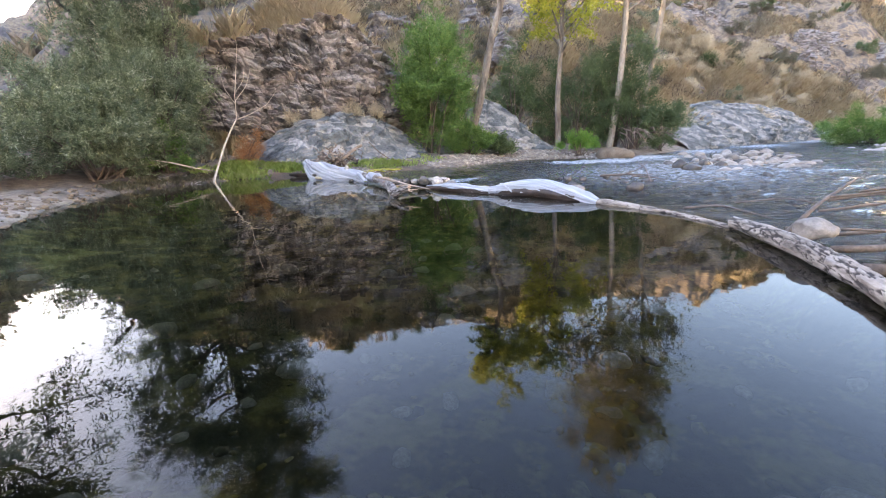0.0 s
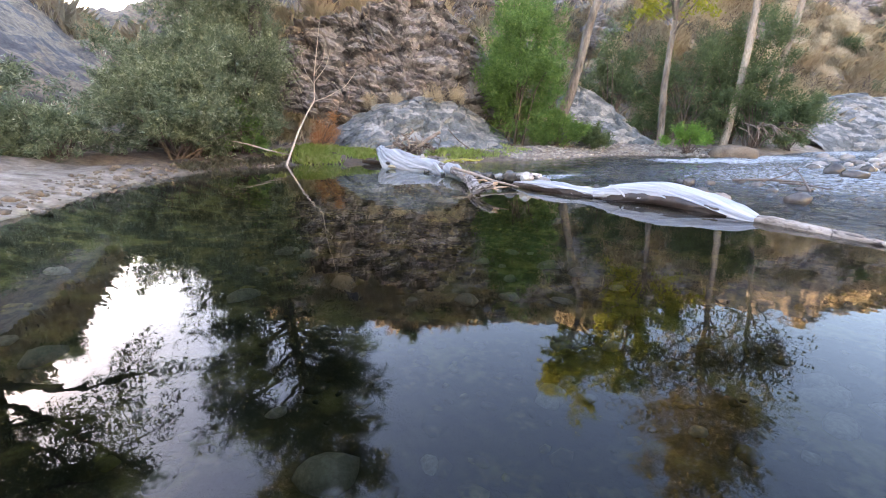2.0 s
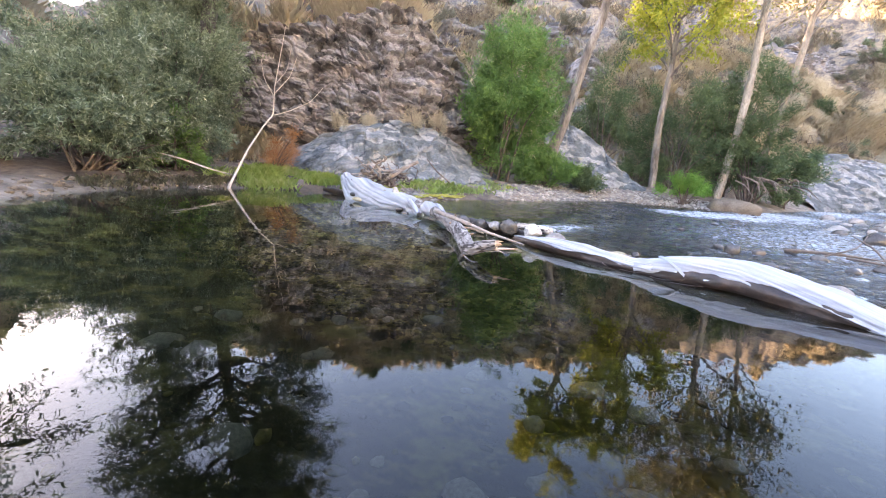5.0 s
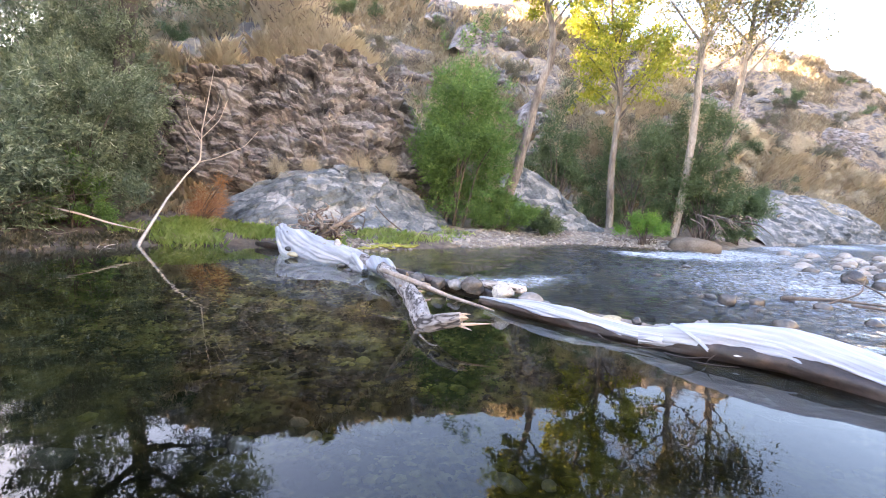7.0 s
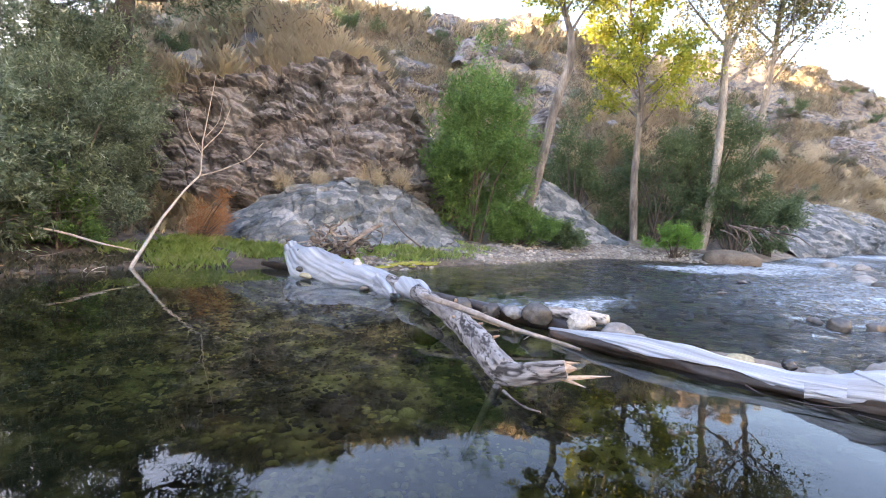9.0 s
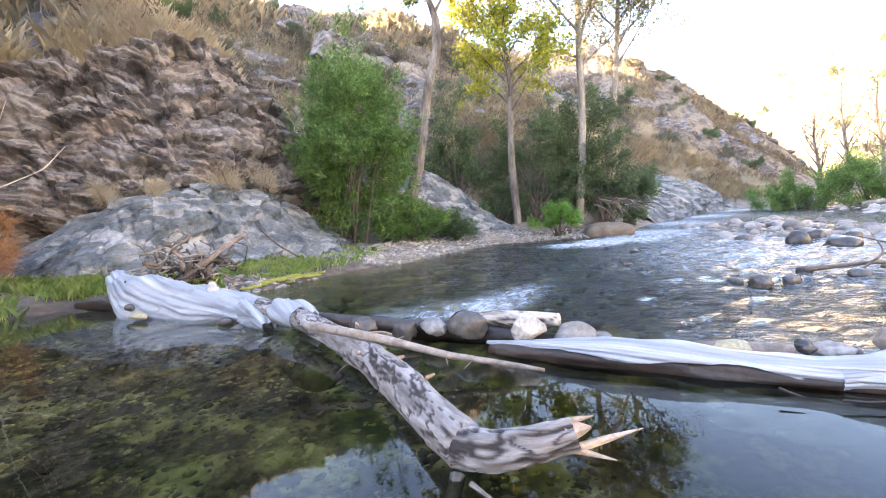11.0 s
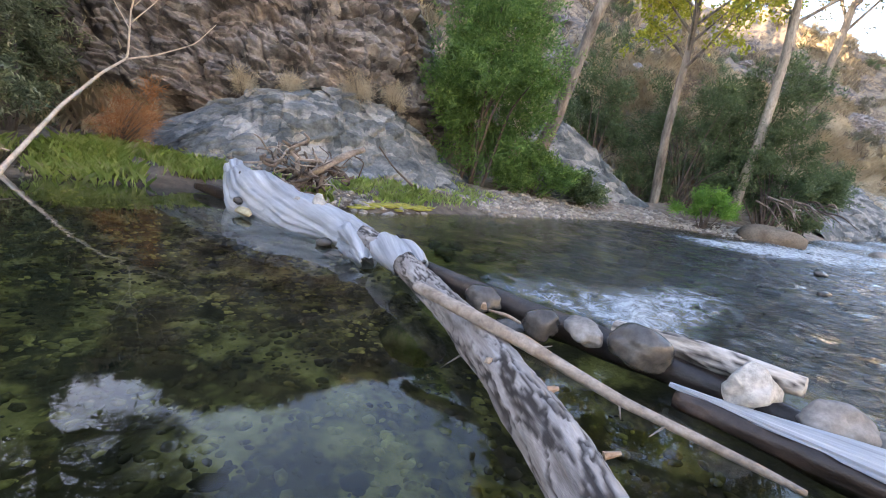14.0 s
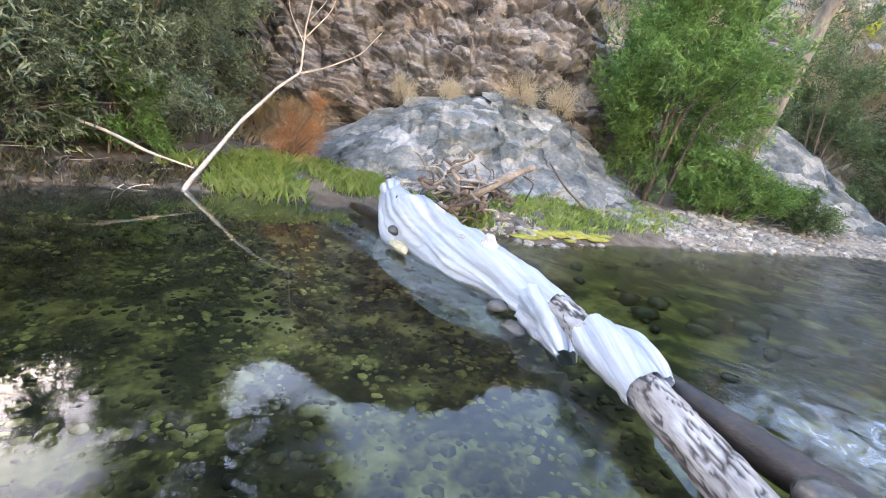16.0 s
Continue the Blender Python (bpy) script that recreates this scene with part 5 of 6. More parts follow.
# the log dam
def sleeve(name, path, radii, parent, label, seed, sides=40, per=0.025, folds=0.06, skirt=0.0, twist=3.0, squash=1.0, torn=None):
    """Plastic film pulled round a log: long slanting folds, and a skirt that sags into the water."""
    pts, rad = np.array(path, float), np.array(radii, float)
    along = np.r_[0, np.cumsum(np.linalg.norm(np.diff(pts, axis=0), axis=1))]
    n = int(along[-1] / per) + 1
    u = np.linspace(0, along[-1], n)
    c = np.stack([np.interp(u, along, pts[:, k]) for k in range(3)], 1)
    for _ in range(6):
        c[1:-1] = 0.25 * c[:-2] + 0.5 * c[1:-1] + 0.25 * c[2:]
    r = np.interp(u, along, rad)
    for _ in range(6):
        r[1:-1] = 0.25 * r[:-2] + 0.5 * r[1:-1] + 0.25 * r[2:]
    t = np.gradient(c, axis=0)
    t[:, 2] *= 0.3
    t /= np.linalg.norm(t, axis=1)[:, None]
    side = np.cross(t, (0, 0, 1))
    side /= np.linalg.norm(side, axis=1)[:, None]
    up = np.cross(side, t)
    U, T = np.meshgrid(u, np.linspace(0, 2 * math.pi, sides, endpoint=False), indexing="ij")
    if torn is not None:
        rag = [0.34 * fbm(np.stack([u * 2.2 + z, 0 * u, 0 * u], 1), 4, seed + 13) for z in (0.0, 40.0)]
        one, two = (np.arcsin(np.clip(torn + g, -0.97, 0.75)) for g in rag)
        T = one[:, None] + (math.pi - two - one)[:, None] * np.linspace(0, 1, sides)[None, :]
    q = np.stack([U * 0.9, np.cos(T) * 0.5, np.sin(T) * 0.5], -1).reshape(-1, 3)
    slant = np.stack([U.ravel() * 0.35 + T.ravel() * 0.28 * twist / 3, T.ravel() * 2.2 + U.ravel() * twist, 0 * T.ravel()], 1)
    k = 1 + folds * 2.0 * fbm(q * 2.2, 3, seed).reshape(n, sides) + folds * (1 - 2 * np.abs(vnoise(slant * 1.4, seed + 4))).reshape(n, sides) * 0.9
    k = k + folds * 0.5 * (1 - 2 * np.abs(vnoise(slant * 3.6, seed + 7))).reshape(n, sides)
    x, z = np.cos(T) * k * r[:, None], np.sin(T) * k * r[:, None] * squash
    low = np.clip(-np.sin(T), 0, 1)
    x = x + skirt * low * np.sign(np.cos(T)) * np.abs(np.cos(T)) ** 0.5 * r[:, None]
    v = c[:, None, :] + side[:, None, :] * x[..., None] + up[:, None, :] * z[..., None]
    i, j = np.meshgrid(np.arange(n - 1), np.arange(sides), indexing="ij")
    a, b = i * sides + j, i * sides + (j + 1) % sides
    quads = np.stack([a, b, b + sides, a + sides], -1)
    quads = (quads[:, :-1] if torn is not None else quads).reshape(-1, 4)
    ob = mesh_object(name, v.reshape(-1, 3), quads, M["film"], parent, label)
    turns = np.abs((T + U * twist * 0.5) % (2 * math.pi) - math.pi)
    colour_layer(ob, np.stack([U.ravel() * 0.45 + seed, turns.ravel() * 1.8, np.sin(T).ravel() * 0.4], 1))
    return ob


def bark_log(name, path, radii, mat, parent, label, seed, sides=64, per=0.012, plates=0.036):
    """A log whose bark has cracked into long plates."""
    v, f, g = tube(path, radii, sides, 0.10, seed, per)
    n = len(v) - 2
    cen = v[:n].reshape(-1, sides, 3).mean(1)
    ring = v[:n] - np.repeat(cen, sides, 0)
    axis = np.repeat(np.linspace(0, 1, len(cen)), sides) * len(cen) * per
    th = np.tile(np.linspace(0, 2 * math.pi, sides, endpoint=False), len(cen))
    rr = np.linalg.norm(ring, axis=1).mean()
    q = np.stack([axis * 3.4, np.cos(th) * rr * 14, np.sin(th) * rr * 14], 1)
    d1, d2, rid, _ = cells(q + 0.5 * np.stack([fbm(q * 1.3, 3, seed + a) for a in (0, 11, 23)], 1), seed)
    lift = plates * 1.5 * (rid - 0.4) - plates * 2.2 * np.exp(-(((d2 - d1) / 0.08) ** 2))
    v[:n] = v[:n] + ring * (lift / max(rr, 1e-3) * 0.09)[:, None]
    vs, fs = join([(v, f, g)])
    ob = mesh_object(name, vs, fs, mat, parent, label)
    streak = np.stack([axis * 0.2, np.cos(th) * rr, np.sin(th) * rr], 1)
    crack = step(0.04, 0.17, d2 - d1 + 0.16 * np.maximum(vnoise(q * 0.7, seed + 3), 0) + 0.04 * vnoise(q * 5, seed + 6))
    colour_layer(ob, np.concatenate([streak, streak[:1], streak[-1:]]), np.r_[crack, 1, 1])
    return ob


dam = empty("drift_log", (-1.2, 11.3, 0.1), "fallen tree with peeling grey bark, broken end and film bands", "log")
o = np.array((-1.2, 11.3, 0.1))


def rel(path, origin=o):
    return [tuple(np.array(p) - origin) for p in path]


TRUNK = [(-4.9, 12.55, 0.30), (-3.6, 12.2, 0.16), (-2.4, 11.85, 0.12), (-1.7, 11.55, 0.15), (-1.2, 11.25, 0.15), (-0.75, 10.88, 0.14), (-0.3, 10.53, 0.12), (0.09, 10.17, 0.09), (0.43, 9.81, 0.07), (0.70, 9.46, 0.06), (0.86, 9.26, 0.08)]
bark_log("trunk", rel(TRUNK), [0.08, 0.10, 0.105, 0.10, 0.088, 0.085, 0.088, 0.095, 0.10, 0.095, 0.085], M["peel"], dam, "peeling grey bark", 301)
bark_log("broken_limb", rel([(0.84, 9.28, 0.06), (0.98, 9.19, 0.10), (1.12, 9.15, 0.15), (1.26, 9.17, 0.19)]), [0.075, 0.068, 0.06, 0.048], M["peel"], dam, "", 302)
for k, (a, b, r) in enumerate([((1.22, 9.17, 0.19), (1.31, 9.2, 0.2), 0.038), ((1.24, 9.14, 0.15), (1.48, 9.27, 0.17), 0.013), ((1.2, 9.16, 0.15), (1.38, 9.13, 0.13), 0.014), ((1.24, 9.2, 0.22), (1.32, 9.22, 0.23), 0.012)]):
    v, f = join([tube([a, tuple((np.array(a) + b) / 2), b], [r, r * 0.75, r * 0.12], 7, 0.35, 310 + k, 0.03)])
    mesh_object("splinter", v - o, f, M["heartwood"], dam, "raw orange-brown split wood", smooth=False)
for a, b, c, r in [((0.84, 9.2, 0.0), (0.82, 9.05, -0.12), (0.8, 8.8, -0.3), 0.03), ((0.9, 9.15, 0.0), (1.05, 9.02, -0.02), (1.2, 8.92, 0.03), 0.012), ((-0.1, 10.35, 0.06), (-0.17, 10.25, 0.04), (-0.2, 10.2, -0.02), 0.006)]:
    limb("branch_stub", rel([a, b, c]), [r, r * 0.7, r * 0.3], M["bark"], dam, sides=7)
for k, (p, q) in enumerate([((0.33, 9.98, 0.165), (0.40, 10.03, 0.185)), ((0.56, 9.76, 0.14), (0.65, 9.82, 0.17)), ((-0.12, 10.42, 0.24), (-0.1, 10.36, 0.31)), ((-0.05, 10.28, 0.21), (0.0, 10.2, 0.26)), ((0.1, 9.98, 0.2), (0.13, 9.9, 0.23))]):
    q = tuple(0.55 * np.array(p) + 0.45 * np.array(q))
    v, f = join([tube([p, q], [0.016, 0.008], 6, 0.4, 320 + k, 0.015)])
    mesh_object("bark_flake", v - o, f, M["heartwood"], dam, smooth=False)
sleeve("film_sleeve", rel([(-4.85, 12.52, 0.40), (-4.5, 12.42, 0.30), (-4.1, 12.3, 0.18), (-3.6, 12.17, 0.14), (-3.0, 12.05, 0.12), (-2.4, 11.87, 0.13), (-2.0, 11.69, 0.14), (-1.75, 11.57, 0.15)], o), [0.09, 0.19, 0.28, 0.26, 0.22, 0.165, 0.13, 0.112], dam, "crumpled white plastic film", 331, folds=0.075, skirt=0.5, twist=1.4, torn=-0.75, sides=72)
sleeve("film_knot", rel([(-5.0, 12.62, 0.42), (-4.9, 12.56, 0.44), (-4.75, 12.48, 0.42), (-4.6, 12.42, 0.36)], o), [0.07, 0.13, 0.13, 0.09], dam, "", 332, folds=0.16)
sleeve("film_band", rel([(-1.45, 11.42, 0.16), (-1.3, 11.32, 0.16), (-1.12, 11.18, 0.155), (-1.0, 11.08, 0.15)], o), [0.105, 0.122, 0.115, 0.098], dam, "white plastic film band", 333, folds=0.07)
sleeve("film_bag", rel([(-1.42, 11.5, 0.17), (-1.25, 11.44, 0.17), (-1.08, 11.36, 0.15), (-1.0, 11.32, 0.12)], o), [0.05, 0.085, 0.07, 0.035], dam, "white plastic film", 334, folds=0.14)
sleeve("film_tail", rel([(-1.95, 11.62, 0.10), (-1.75, 11.5, 0.10), (-1.6, 11.4, 0.07), (-1.5, 11.3, 0.03)], o), [0.16, 0.12, 0.10, 0.05], dam, "white plastic film", 335, folds=0.2)
film_stones = [(-2.68, 11.93, 0.30, (0.10, 0.06, 0.095), "palestone"), (-3.85, 12.36, 0.42, (0.12, 0.06, 0.03), "wet"), (-3.35, 12.12, 0.37, (0.10, 0.05, 0.03), "wet"), (-3.0, 11.95, 0.29, (0.085, 0.05, 0.04), "cobble"), (-4.0, 11.98, 0.12, (0.15, 0.06, 0.045), "wet"), (-3.62, 11.78, 0.06, (0.22, 0.07, 0.045), "sandstone"), (-4.88, 12.5, 0.57, (0.05, 0.04, 0.035), "wet"), (-2.2, 11.55, 0.03, (0.09, 0.07, 0.05), "wet"), (-1.95, 11.4, -0.02, (0.11, 0.07, 0.05), "wet")]
for k, (x, y, z, size, m) in enumerate(film_stones):
    stone("film_stone", (x, y, z), size, 340 + k, M[m], "small stone weighing down white plastic film", "film stones", 0.5, -0.4, 3)
plank = limb("dark_plank", [(-5.6, 12.5, 0.08), (-5.2, 12.45, 0.08), (-4.6, 12.35, 0.06)], [0.05, 0.08, 0.07], M["wetwood"])
tagged(plank, "dark waterlogged wood at the foot of the bank", "driftwood")

pole = empty("pole", (-0.55, 10.65, 0.2), "peeled pale pole lying across a fallen trunk", "log")
limb("shaft", rel([(-0.47, 10.36, 0.27), (-0.39, 10.32, 0.27), (-0.08, 10.27, 0.235), (0.22, 10.25, 0.18), (0.56, 10.19, 0.12), (0.98, 10.17, 0.065), (1.12, 10.15, 0.05)], np.array((-0.55, 10.65, 0.2))), [0.026, 0.03, 0.03, 0.027, 0.021, 0.015, 0.009], M["drift"], pole, sides=14, bumpy=0.14, seed=350, per=0.03)
for a, b in [((0.55, 10.19, 0.12), (0.57, 10.15, 0.07)), ((0.72, 10.18, 0.1), (0.67, 10.12, 0.06)), ((0.2, 10.25, 0.19), (0.25, 10.31, 0.2))]:
    limb("twig", rel([a, tuple((np.array(a) + b) / 2), b], np.array((-0.55, 10.65, 0.2))), [0.005, 0.004, 0.002], M["drift"], pole, sides=5, per=0.03)
sunk = limb("sunken_log", [(-1.05, 11.45, 0.06), (-0.5, 11.22, 0.05), (0.1, 11.05, 0.05), (0.7, 10.88, 0.05), (1.3, 10.72, 0.02)], [0.06, 0.075, 0.08, 0.075, 0.05], M["wetwood"], sides=16, bumpy=0.12, seed=360, per=0.05)
tagged(sunk, "dark wet log lying under the dam stones", "log")
block = empty("split_log", (0.9, 10.98, 0.15), "weathered pale split log on the dam", "log")
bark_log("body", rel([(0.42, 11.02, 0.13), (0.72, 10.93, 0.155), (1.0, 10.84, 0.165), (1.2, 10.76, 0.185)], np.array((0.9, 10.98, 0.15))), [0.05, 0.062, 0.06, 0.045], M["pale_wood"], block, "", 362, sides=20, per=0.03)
DAM = [(-0.36, 11.0, 0.09, (0.12, 0.10, 0.085), "wet", "dark rounded stone wedged on the dam"), (0.06, 10.84, 0.10, (0.11, 0.095, 0.085), "wet", "brown wet stone wedged among logs"), (0.29, 10.87, 0.125, (0.16, 0.10, 0.07), "cobble", "flat grey lichen-topped stone on the dam"), (0.56, 10.78, 0.14, (0.15, 0.11, 0.10), "wet", "smooth dark oblong stone on the dam"), (1.3, 10.69, 0.09, (0.13, 0.10, 0.085), "cobble", "brown rounded stone at the end of the dam"), (1.47, 10.68, 0.07, (0.07, 0.06, 0.05), "cobble", "small brown stone beside the film"), (-0.12, 10.9, 0.02, (0.09, 0.07, 0.035), "wet", "small wet stone between logs"), (-0.1, 10.72, 0.0, (0.07, 0.06, 0.035), "algae", "mossy stone between logs"), (2.9, 10.48, 0.09, (0.09, 0.08, 0.10), "cobble", "upright grey stone behind the film"), (2.62, 10.48, 0.06, (0.12, 0.07, 0.055), "cobble", "brown stone behind the film"), (2.4, 10.28, 0.14, (0.05, 0.045, 0.035), "wet", "small dark stone on the film"), (3.55, 10.32, 0.1, (0.085, 0.08, 0.06), "cobble", "grey stone behind the film"), (4.08, 10.05, 0.12, (0.11, 0.095, 0.095), "cobble", "round grey stone leaning on the film"), (2.15, 10.54, 0.05, (0.12, 0.07, 0.05), "sandstone", "tan flat stone at the waterline")]
for k, (x, y, z, size, m, lab) in enumerate(DAM):
    stone("dam_stone", (x, y, z), size, 370 + k, M[m], lab, "dam stones", 0.4, -0.35 + 0.5 * math.sin(k * 2.1), 4)
stone("dam_stone", (1.0, 10.63, 0.16), (0.13, 0.085, 0.10), 3, M["palestone"], "pale angular stone on the log dam", "dam stones", 1.0, 0.5, 4)
for pth, r in [([(-0.2, 10.78, 0.03), (0.0, 10.7, 0.05), (0.25, 10.62, 0.02)], 0.02), ([(-0.3, 10.93, 0.06), (-0.15, 10.88, 0.08), (-0.05, 10.84, 0.07)], 0.012)]:
    ob = limb("wood_scrap", pth, [r * 0.6, r, r * 0.5], M["heartwood"], sides=8, bumpy=0.3, seed=368, per=0.03)
    tagged(ob, "orange-brown wet wood scrap wedged among dam stones", "driftwood", "wood scraps")
low = limb("half_sunk_log", [(1.7, 10.62, 0.02), (2.2, 10.55, 0.03), (2.75, 10.5, 0.02)], [0.05, 0.06, 0.045], M["drift"], sides=14, bumpy=0.15, seed=366)
tagged(low, "pale half-sunken log behind the film", "log")

wrap = empty("wrapped_log", (2.6, 10.1, 0.1), "long log sheathed in white plastic film across the creek", "log")
o2 = np.array((2.6, 10.1, 0.1))
limb("trunk", rel([(0.75, 10.62, 0.02), (1.2, 10.46, 0.035), (1.8, 10.3, 0.03), (2.4, 10.14, 0.02), (2.7, 10.08, 0.03), (3.4, 10.06, 0.06), (4.4, 9.55, 0.0)], o2), [0.04, 0.065, 0.075, 0.06, 0.07, 0.11, 0.06], M["wetwood"], wrap, "dark wet wood", sides=24, bumpy=0.2, seed=380, per=0.04)
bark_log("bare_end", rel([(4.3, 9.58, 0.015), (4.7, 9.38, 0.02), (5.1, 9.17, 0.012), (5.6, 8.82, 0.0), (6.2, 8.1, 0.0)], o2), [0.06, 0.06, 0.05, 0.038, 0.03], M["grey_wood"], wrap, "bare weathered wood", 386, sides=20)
sleeve("film_sleeve", rel([(0.72, 10.66, 0.06), (1.1, 10.5, 0.07), (1.5, 10.38, 0.075), (1.85, 10.3, 0.065), (2.1, 10.24, 0.06), (2.4, 10.16, 0.06), (2.65, 10.1, 0.08)], o2), [0.01, 0.045, 0.08, 0.085, 0.07, 0.07, 0.08], wrap, "stretched white plastic film", 381, folds=0.11, skirt=0.3, twist=1.2, torn=-0.1, sides=96, per=0.014)
sleeve("film_sleeve", rel([(2.45, 10.12, 0.06), (2.75, 10.1, 0.12), (3.05, 10.12, 0.13), (3.4, 10.1, 0.145), (3.75, 9.98, 0.115), (4.1, 9.78, 0.085), (4.4, 9.55, 0.045), (4.55, 9.44, 0.02)], o2), [0.06, 0.085, 0.115, 0.132, 0.125, 0.11, 0.085, 0.05], wrap, "stretched white plastic film", 382, folds=0.085, skirt=0.45, twist=1.6, torn=-0.55, sides=96, per=0.016)
sleeve("film_strap", rel([(2.68, 10.1, 0.2), (2.77, 10.04, 0.185), (2.86, 10.01, 0.14), (2.94, 9.98, 0.07)], o2), [0.028, 0.03, 0.03, 0.022], wrap, "taut film strap", 384, folds=0.12, sides=14, squash=0.4)


def film_sheet(name, outline, label, seed):
    """A torn sheet of film that hangs in the water just under its surface."""
    pts = np.array(outline, float)
    n, m = 60, 22
    u = np.linspace(0, len(pts) - 1, n)
    front = np.stack([np.interp(u, range(len(pts)), pts[:, k]) for k in (0, 1)], 1)
    backl = np.stack([np.interp(u, range(len(pts)), pts[:, k]) for k in (2, 3)], 1)
    w = np.linspace(0, 1, m)
    xy = front[:, None, :] * (1 - w[None, :, None]) + backl[:, None, :] * w[None, :, None]
    flat = xy.reshape(-1, 2)
    q = np.stack([flat[:, 0] * 3, flat[:, 1] * 3, 0 * flat[:, 0]], 1)
    z = -0.03 + 0.022 * fbm(q, 3, seed) + 0.012 * (1 - 2 * np.abs(vnoise(q * (1.2, 4, 1), seed + 2))) - 0.05 * (1 - np.tile(w, n)) ** 2
    ob = mesh_object(name, np.concatenate([flat, z[:, None]], 1), grid_faces(n, m), M["thin_film"])
    ob.modifiers.new("thick", "SOLIDIFY").thickness = 0.003
    return tagged(ob, label, "plastic sheet")


film_sheet("loose_film", [(1.75, 9.95, 1.8, 10.2), (1.95, 9.78, 2.1, 10.1), (2.2, 9.68, 2.4, 10.05), (2.45, 9.72, 2.6, 10.0), (2.6, 9.82, 2.8, 9.98)], "torn white plastic film trailing in the water", 390)
film_sheet("loose_film", [(-4.45, 11.85, -4.4, 12.15), (-3.9, 11.62, -3.75, 12.0), (-3.2, 11.4, -3.05, 11.85), (-2.5, 11.2, -2.45, 11.7), (-1.95, 11.2, -1.9, 11.5)], "pale plastic film sagging under the pool surface", 391)
# Film widened here to brighten the water in place of reflected blue sky.
film_sheet("loose_film", [(2.5, 9.55, 2.6, 9.98), (2.8, 9.35, 2.95, 9.95), (3.2, 9.3, 3.3, 9.92), (3.6, 9.35, 3.7, 9.85), (3.95, 9.45, 4.0, 9.7)], "wide plastic film drifting just under the water", 389)
for k, (a, b, c) in enumerate([((2.2, 9.9, 0.05), (2.5, 9.85, 0.02), (2.75, 9.9, 0.03)), ((2.5, 9.95, 0.02), (2.8, 9.8, 0.02), (3.1, 9.85, 0.05)), ((2.75, 9.8, 0.02), (2.95, 9.72, 0.03), (3.3, 9.75, 0.02)), ((2.1, 10.0, 0.08), (2.2, 9.9, 0.03), (2.25, 9.82, 0.0)), ((2.9, 9.8, 0.0), (2.95, 9.78, 0.06), (3.0, 9.74, 0.09)), ((1.7, 10.25, 0.08), (2.0, 10.18, 0.06), (2.2, 10.2, 0.1))]):
    a, c = tuple(0.5 * (np.array(a) + b)), tuple(0.5 * (np.array(c) + b) + (0, 0.03, 0.02))
    ob = limb("dark_twig", [a, b, c], [0.006, 0.005, 0.002], M["wetwood"], sides=5)
    tagged(ob, "dark wet twig caught against the film", "twig", "caught twigs")

rlog = empty("bank_log", (6.6, 6.9, 0.05), "pale weathered log at the edge of the pool", "log")
o3 = np.array((6.6, 6.9, 0.05))
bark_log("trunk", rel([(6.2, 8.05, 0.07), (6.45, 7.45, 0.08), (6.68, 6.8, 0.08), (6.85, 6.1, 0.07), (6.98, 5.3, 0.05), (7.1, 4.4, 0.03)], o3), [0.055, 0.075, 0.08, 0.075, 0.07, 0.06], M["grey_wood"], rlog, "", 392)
stone("log_stone", (6.72, 7.2, 0.2), (0.15, 0.12, 0.10), 393, M["cobble"], "grey stone resting behind a pale log", "", 0.5)
for k, (pth, r) in enumerate([([(6.55, 7.3, 0.12), (6.9, 8.1, 0.3), (7.4, 9.2, 0.45)], 0.022), ([(7.0, 8.3, 0.33), (7.6, 8.5, 0.4), (8.3, 8.6, 0.3)], 0.015), ([(6.8, 6.9, 0.1), (7.6, 7.2, 0.12), (8.6, 7.3, 0.1)], 0.03), ([(6.9, 6.5, 0.06), (7.8, 6.6, 0.1), (8.8, 6.3, 0.06)], 0.045), ([(5.7, 9.0, 0.05), (6.1, 8.95, 0.12), (6.6, 8.5, 0.05)], 0.018), ([(7.0, 7.8, 0.05), (7.6, 8.0, 0.1), (8.2, 7.7, 0.05)], 0.02), ([(7.4, 10.4, 0.03), (8.0, 10.6, 0.12), (8.6, 10.3, 0.03)], 0.02), ([(6.3, 9.9, 0.02), (6.9, 10.0, 0.1), (7.3, 9.8, 0.03)], 0.014), ([(7.1, 9.2, 0.05), (7.9, 9.5, 0.16), (8.8, 9.2, 0.1)], 0.018), ([(7.0, 6.0, 0.05), (7.7, 5.9, 0.12), (8.4, 6.0, 0.05)], 0.03), ([(6.6, 7.7, 0.1), (7.1, 7.6, 0.14), (7.7, 7.9, 0.08)], 0.016), ([(8.0, 11.6, 0.02), (8.8, 11.9, 0.14), (9.6, 11.6, 0.03)], 0.02)]):
    ob = limb("driftwood_branch", pth, [r, r * 0.8, r * 0.35], M["twig"], sides=7, seed=394 + k)
    tagged(ob, "dark dead branch lying over the shallows", "branch", "dead branches")
snag = empty("snag", (4.5, 13.3, 0.05), "tangle of driftwood lodged in the riffle", "driftwood")
for k, (pth, r) in enumerate([([(3.8, 13.35, 0.06), (4.3, 13.4, 0.1), (4.9, 13.5, 0.08)], 0.026), ([(4.2, 13.2, 0.05), (4.6, 13.5, 0.2), (4.75, 14.0, 0.36)], 0.014), ([(4.95, 12.8, 0.0), (4.75, 13.4, 0.25), (4.55, 13.9, 0.35)], 0.016), ([(4.5, 13.4, 0.06), (4.9, 13.35, 0.05), (5.2, 13.1, 0.02)], 0.02)]):
    limb("branch", rel(pth, np.array((4.5, 13.3, 0.05))), [r, r * 0.8, r * 0.4], M["twig"], snag, sides=7, seed=400 + k)

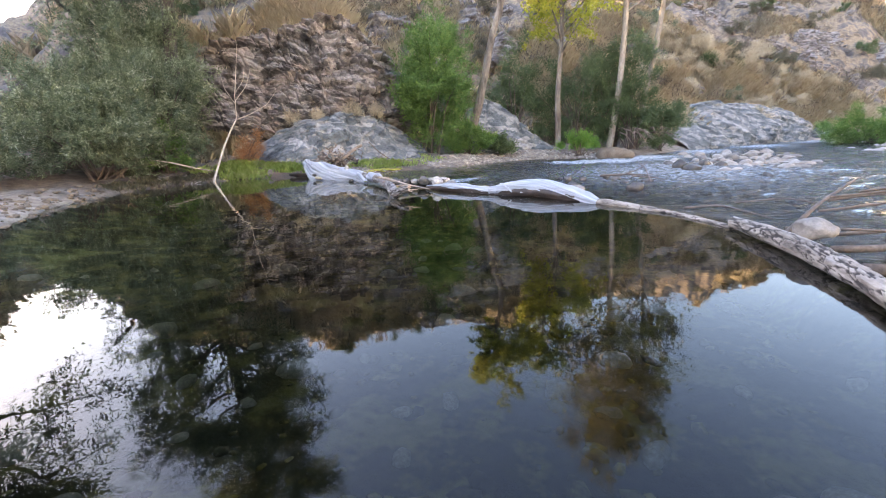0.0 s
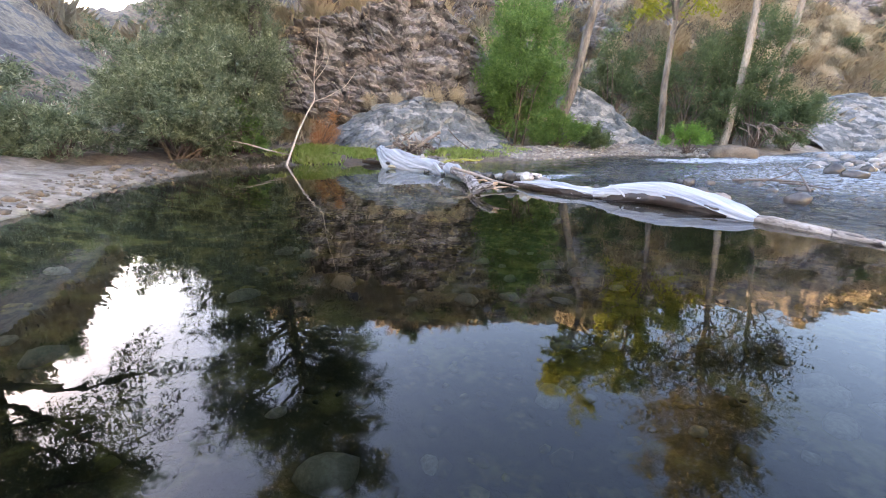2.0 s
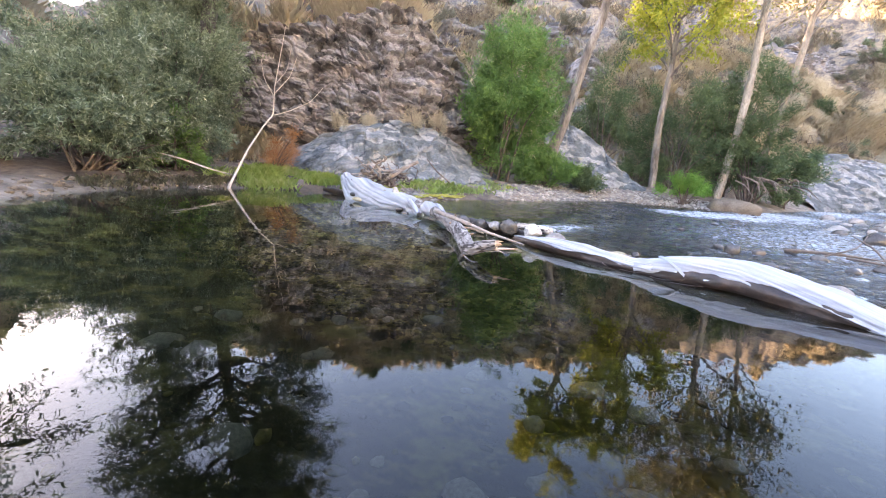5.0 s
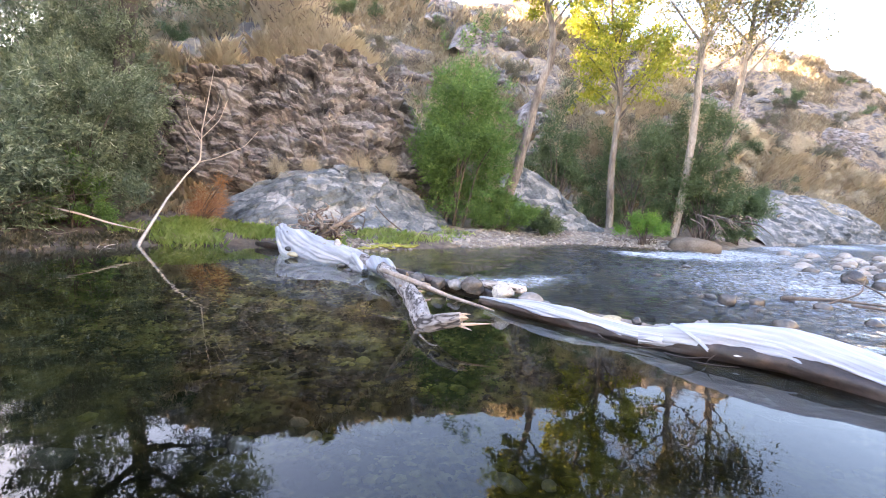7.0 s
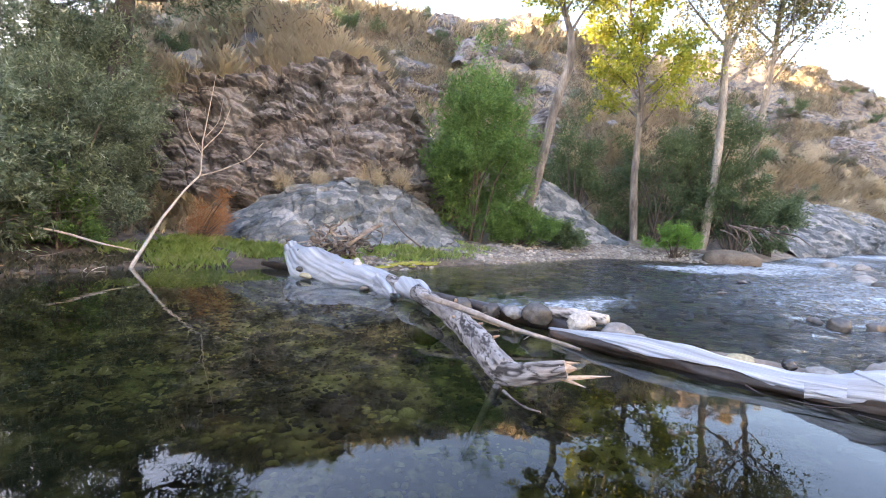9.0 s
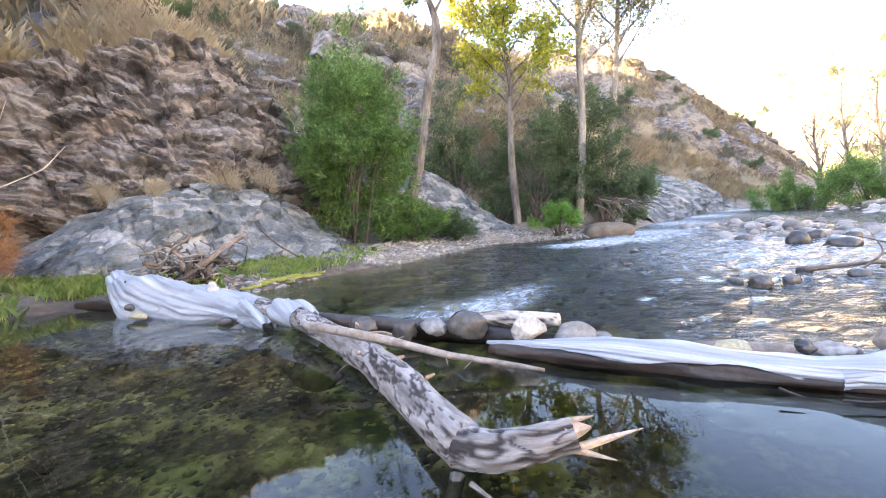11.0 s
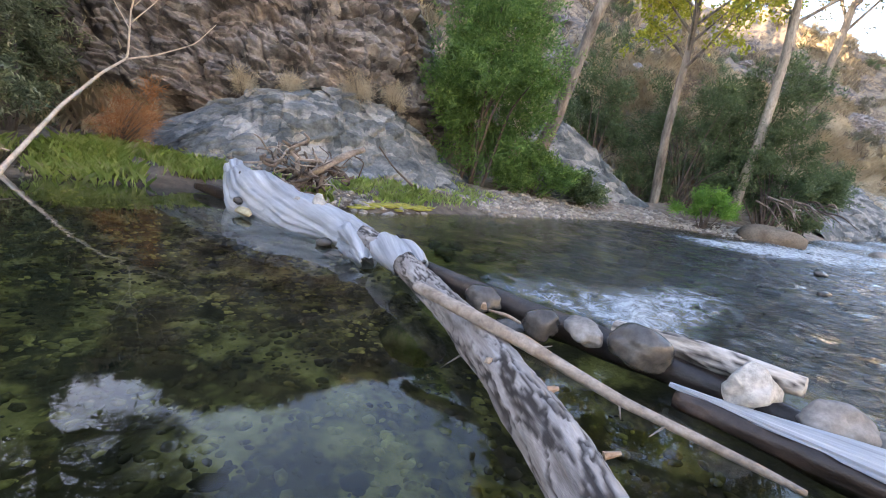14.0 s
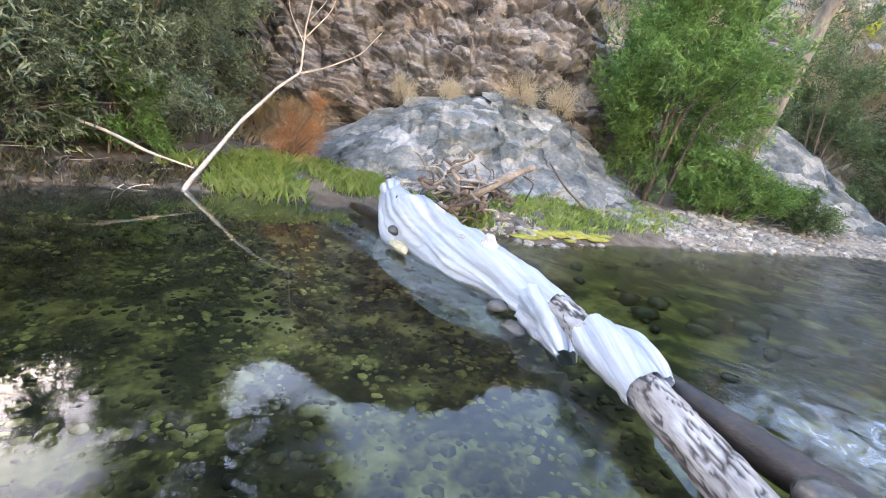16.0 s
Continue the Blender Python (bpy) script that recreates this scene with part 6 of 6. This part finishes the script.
# driftwood roots and stumps on the bank
roots = empty("root_tangle", (-4.0, 13.25, 0.2), "tangle of dead grey roots on the bank behind the wrapped log", "driftwood")
o4 = np.array((-4.0, 13.25, 0.2))
limb("root", rel([(-4.5, 13.05, 0.12), (-4.3, 13.35, 0.42), (-4.05, 13.75, 0.74), (-3.86, 14.05, 0.92)], o4), [0.05, 0.06, 0.055, 0.04], M["drift"], roots, sides=10, bumpy=0.2, seed=410)
rr = np.random.RandomState(77)
for k in range(90):
    a = np.array((-4.35 + rr.normal() * 0.2, 13.35 + rr.normal() * 0.34, 0.24 + 0.46 * rr.rand()))
    d = rr.normal(size=3) * (0.30, 0.36, 0.2)
    pts = [a, a + d * 0.35 + rr.normal(size=3) * 0.07, a + d * 0.7 + rr.normal(size=3) * 0.08, a + d + rr.normal(size=3) * 0.05]
    pts = [(p[0], p[1], max(p[2], 0.16)) for p in pts]
    r = 0.009 + 0.032 * rr.rand() ** 2.5
    limb("root", rel(pts, o4), [r, r * 0.95, r * 0.8, r * 0.4], M["twig"] if k % 3 else M["drift"], roots, sides=7, bumpy=0.35, seed=411 + k, per=0.04)
stub = limb("stake", [(-5.1, 13.2, 0.1), (-5.05, 13.3, 0.5), (-4.95, 13.4, 0.85)], [0.035, 0.035, 0.03], M["bark"], sides=8)
tagged(stub, "short weathered stake standing on the bank", "stake")
thin = limb("fallen_branch", [(-4.0, 14.6, 1.0), (-3.9, 14.9, 0.7), (-3.7, 15.3, 0.4)], [0.012, 0.015, 0.02], M["twig"], sides=6)
tagged(thin, "thin dark branch leaning on the rock slab", "branch")
exposed = empty("exposed_roots", (3.1, 24.0, 0.3), "exposed dead roots hanging from the cut bank", "driftwood")
for k in range(22):
    a = np.array((2.4 + 1.8 * rr.rand(), 24.2 + 1.4 * rr.rand(), 0.9 + 0.3 * rr.rand()))
    d = np.array((rr.uniform(-0.1, 1.0), rr.uniform(-1.3, -0.3), rr.uniform(-0.6, 0.0)))
    limb("root", rel([a, a + d * 0.5 + (0, 0, 0.15), a + d], np.array((3.1, 24.0, 0.3))), [0.03, 0.022, 0.006], M["drift"] if k % 2 else M["twig"], exposed, sides=6, bumpy=0.2, seed=450 + k)
stone("bank_block", (2.6, 22.3, 0.12), (0.75, 0.5, 0.35), 460, M["soil"], "eroded block of earth and roots at the bar tip", "", 0.5)
ms = np.random.RandomState(461)
mats = []
for k in range(46):
    q = ms.uniform(-0.75, 0.75)
    mx_, my_ = -3.5 + 0.30 * q + ms.normal() * 0.05, 14.6 + 0.95 * q + ms.normal() * 0.09
    mats.append((mx_, my_, max(0.0, gz(mx_, my_)) + 0.005, 0.045 + 0.07 * ms.rand()))
vs = []
for k, (x, y, z, w) in enumerate(mats):
    v, f = stone_shape((w * 1.2, w, 0.022), 461 + k, 2)
    vs.append(turn_z(v, k * 1.1) + (x, y, z))
moss = mesh_object("moss_mat", np.concatenate(vs), np.concatenate([f + k * len(v) for k in range(len(vs))]), M["moss"])
tagged(moss, "bright yellow-green moss at the waterline", "moss", kind="stuff")
stone("sunken_boulder", (-0.64, 10.7, -0.2), (0.2, 0.17, 0.13), 462, M["algae"], "smooth greenish boulder under the clear water", "", 0.0, 0.3, 4)
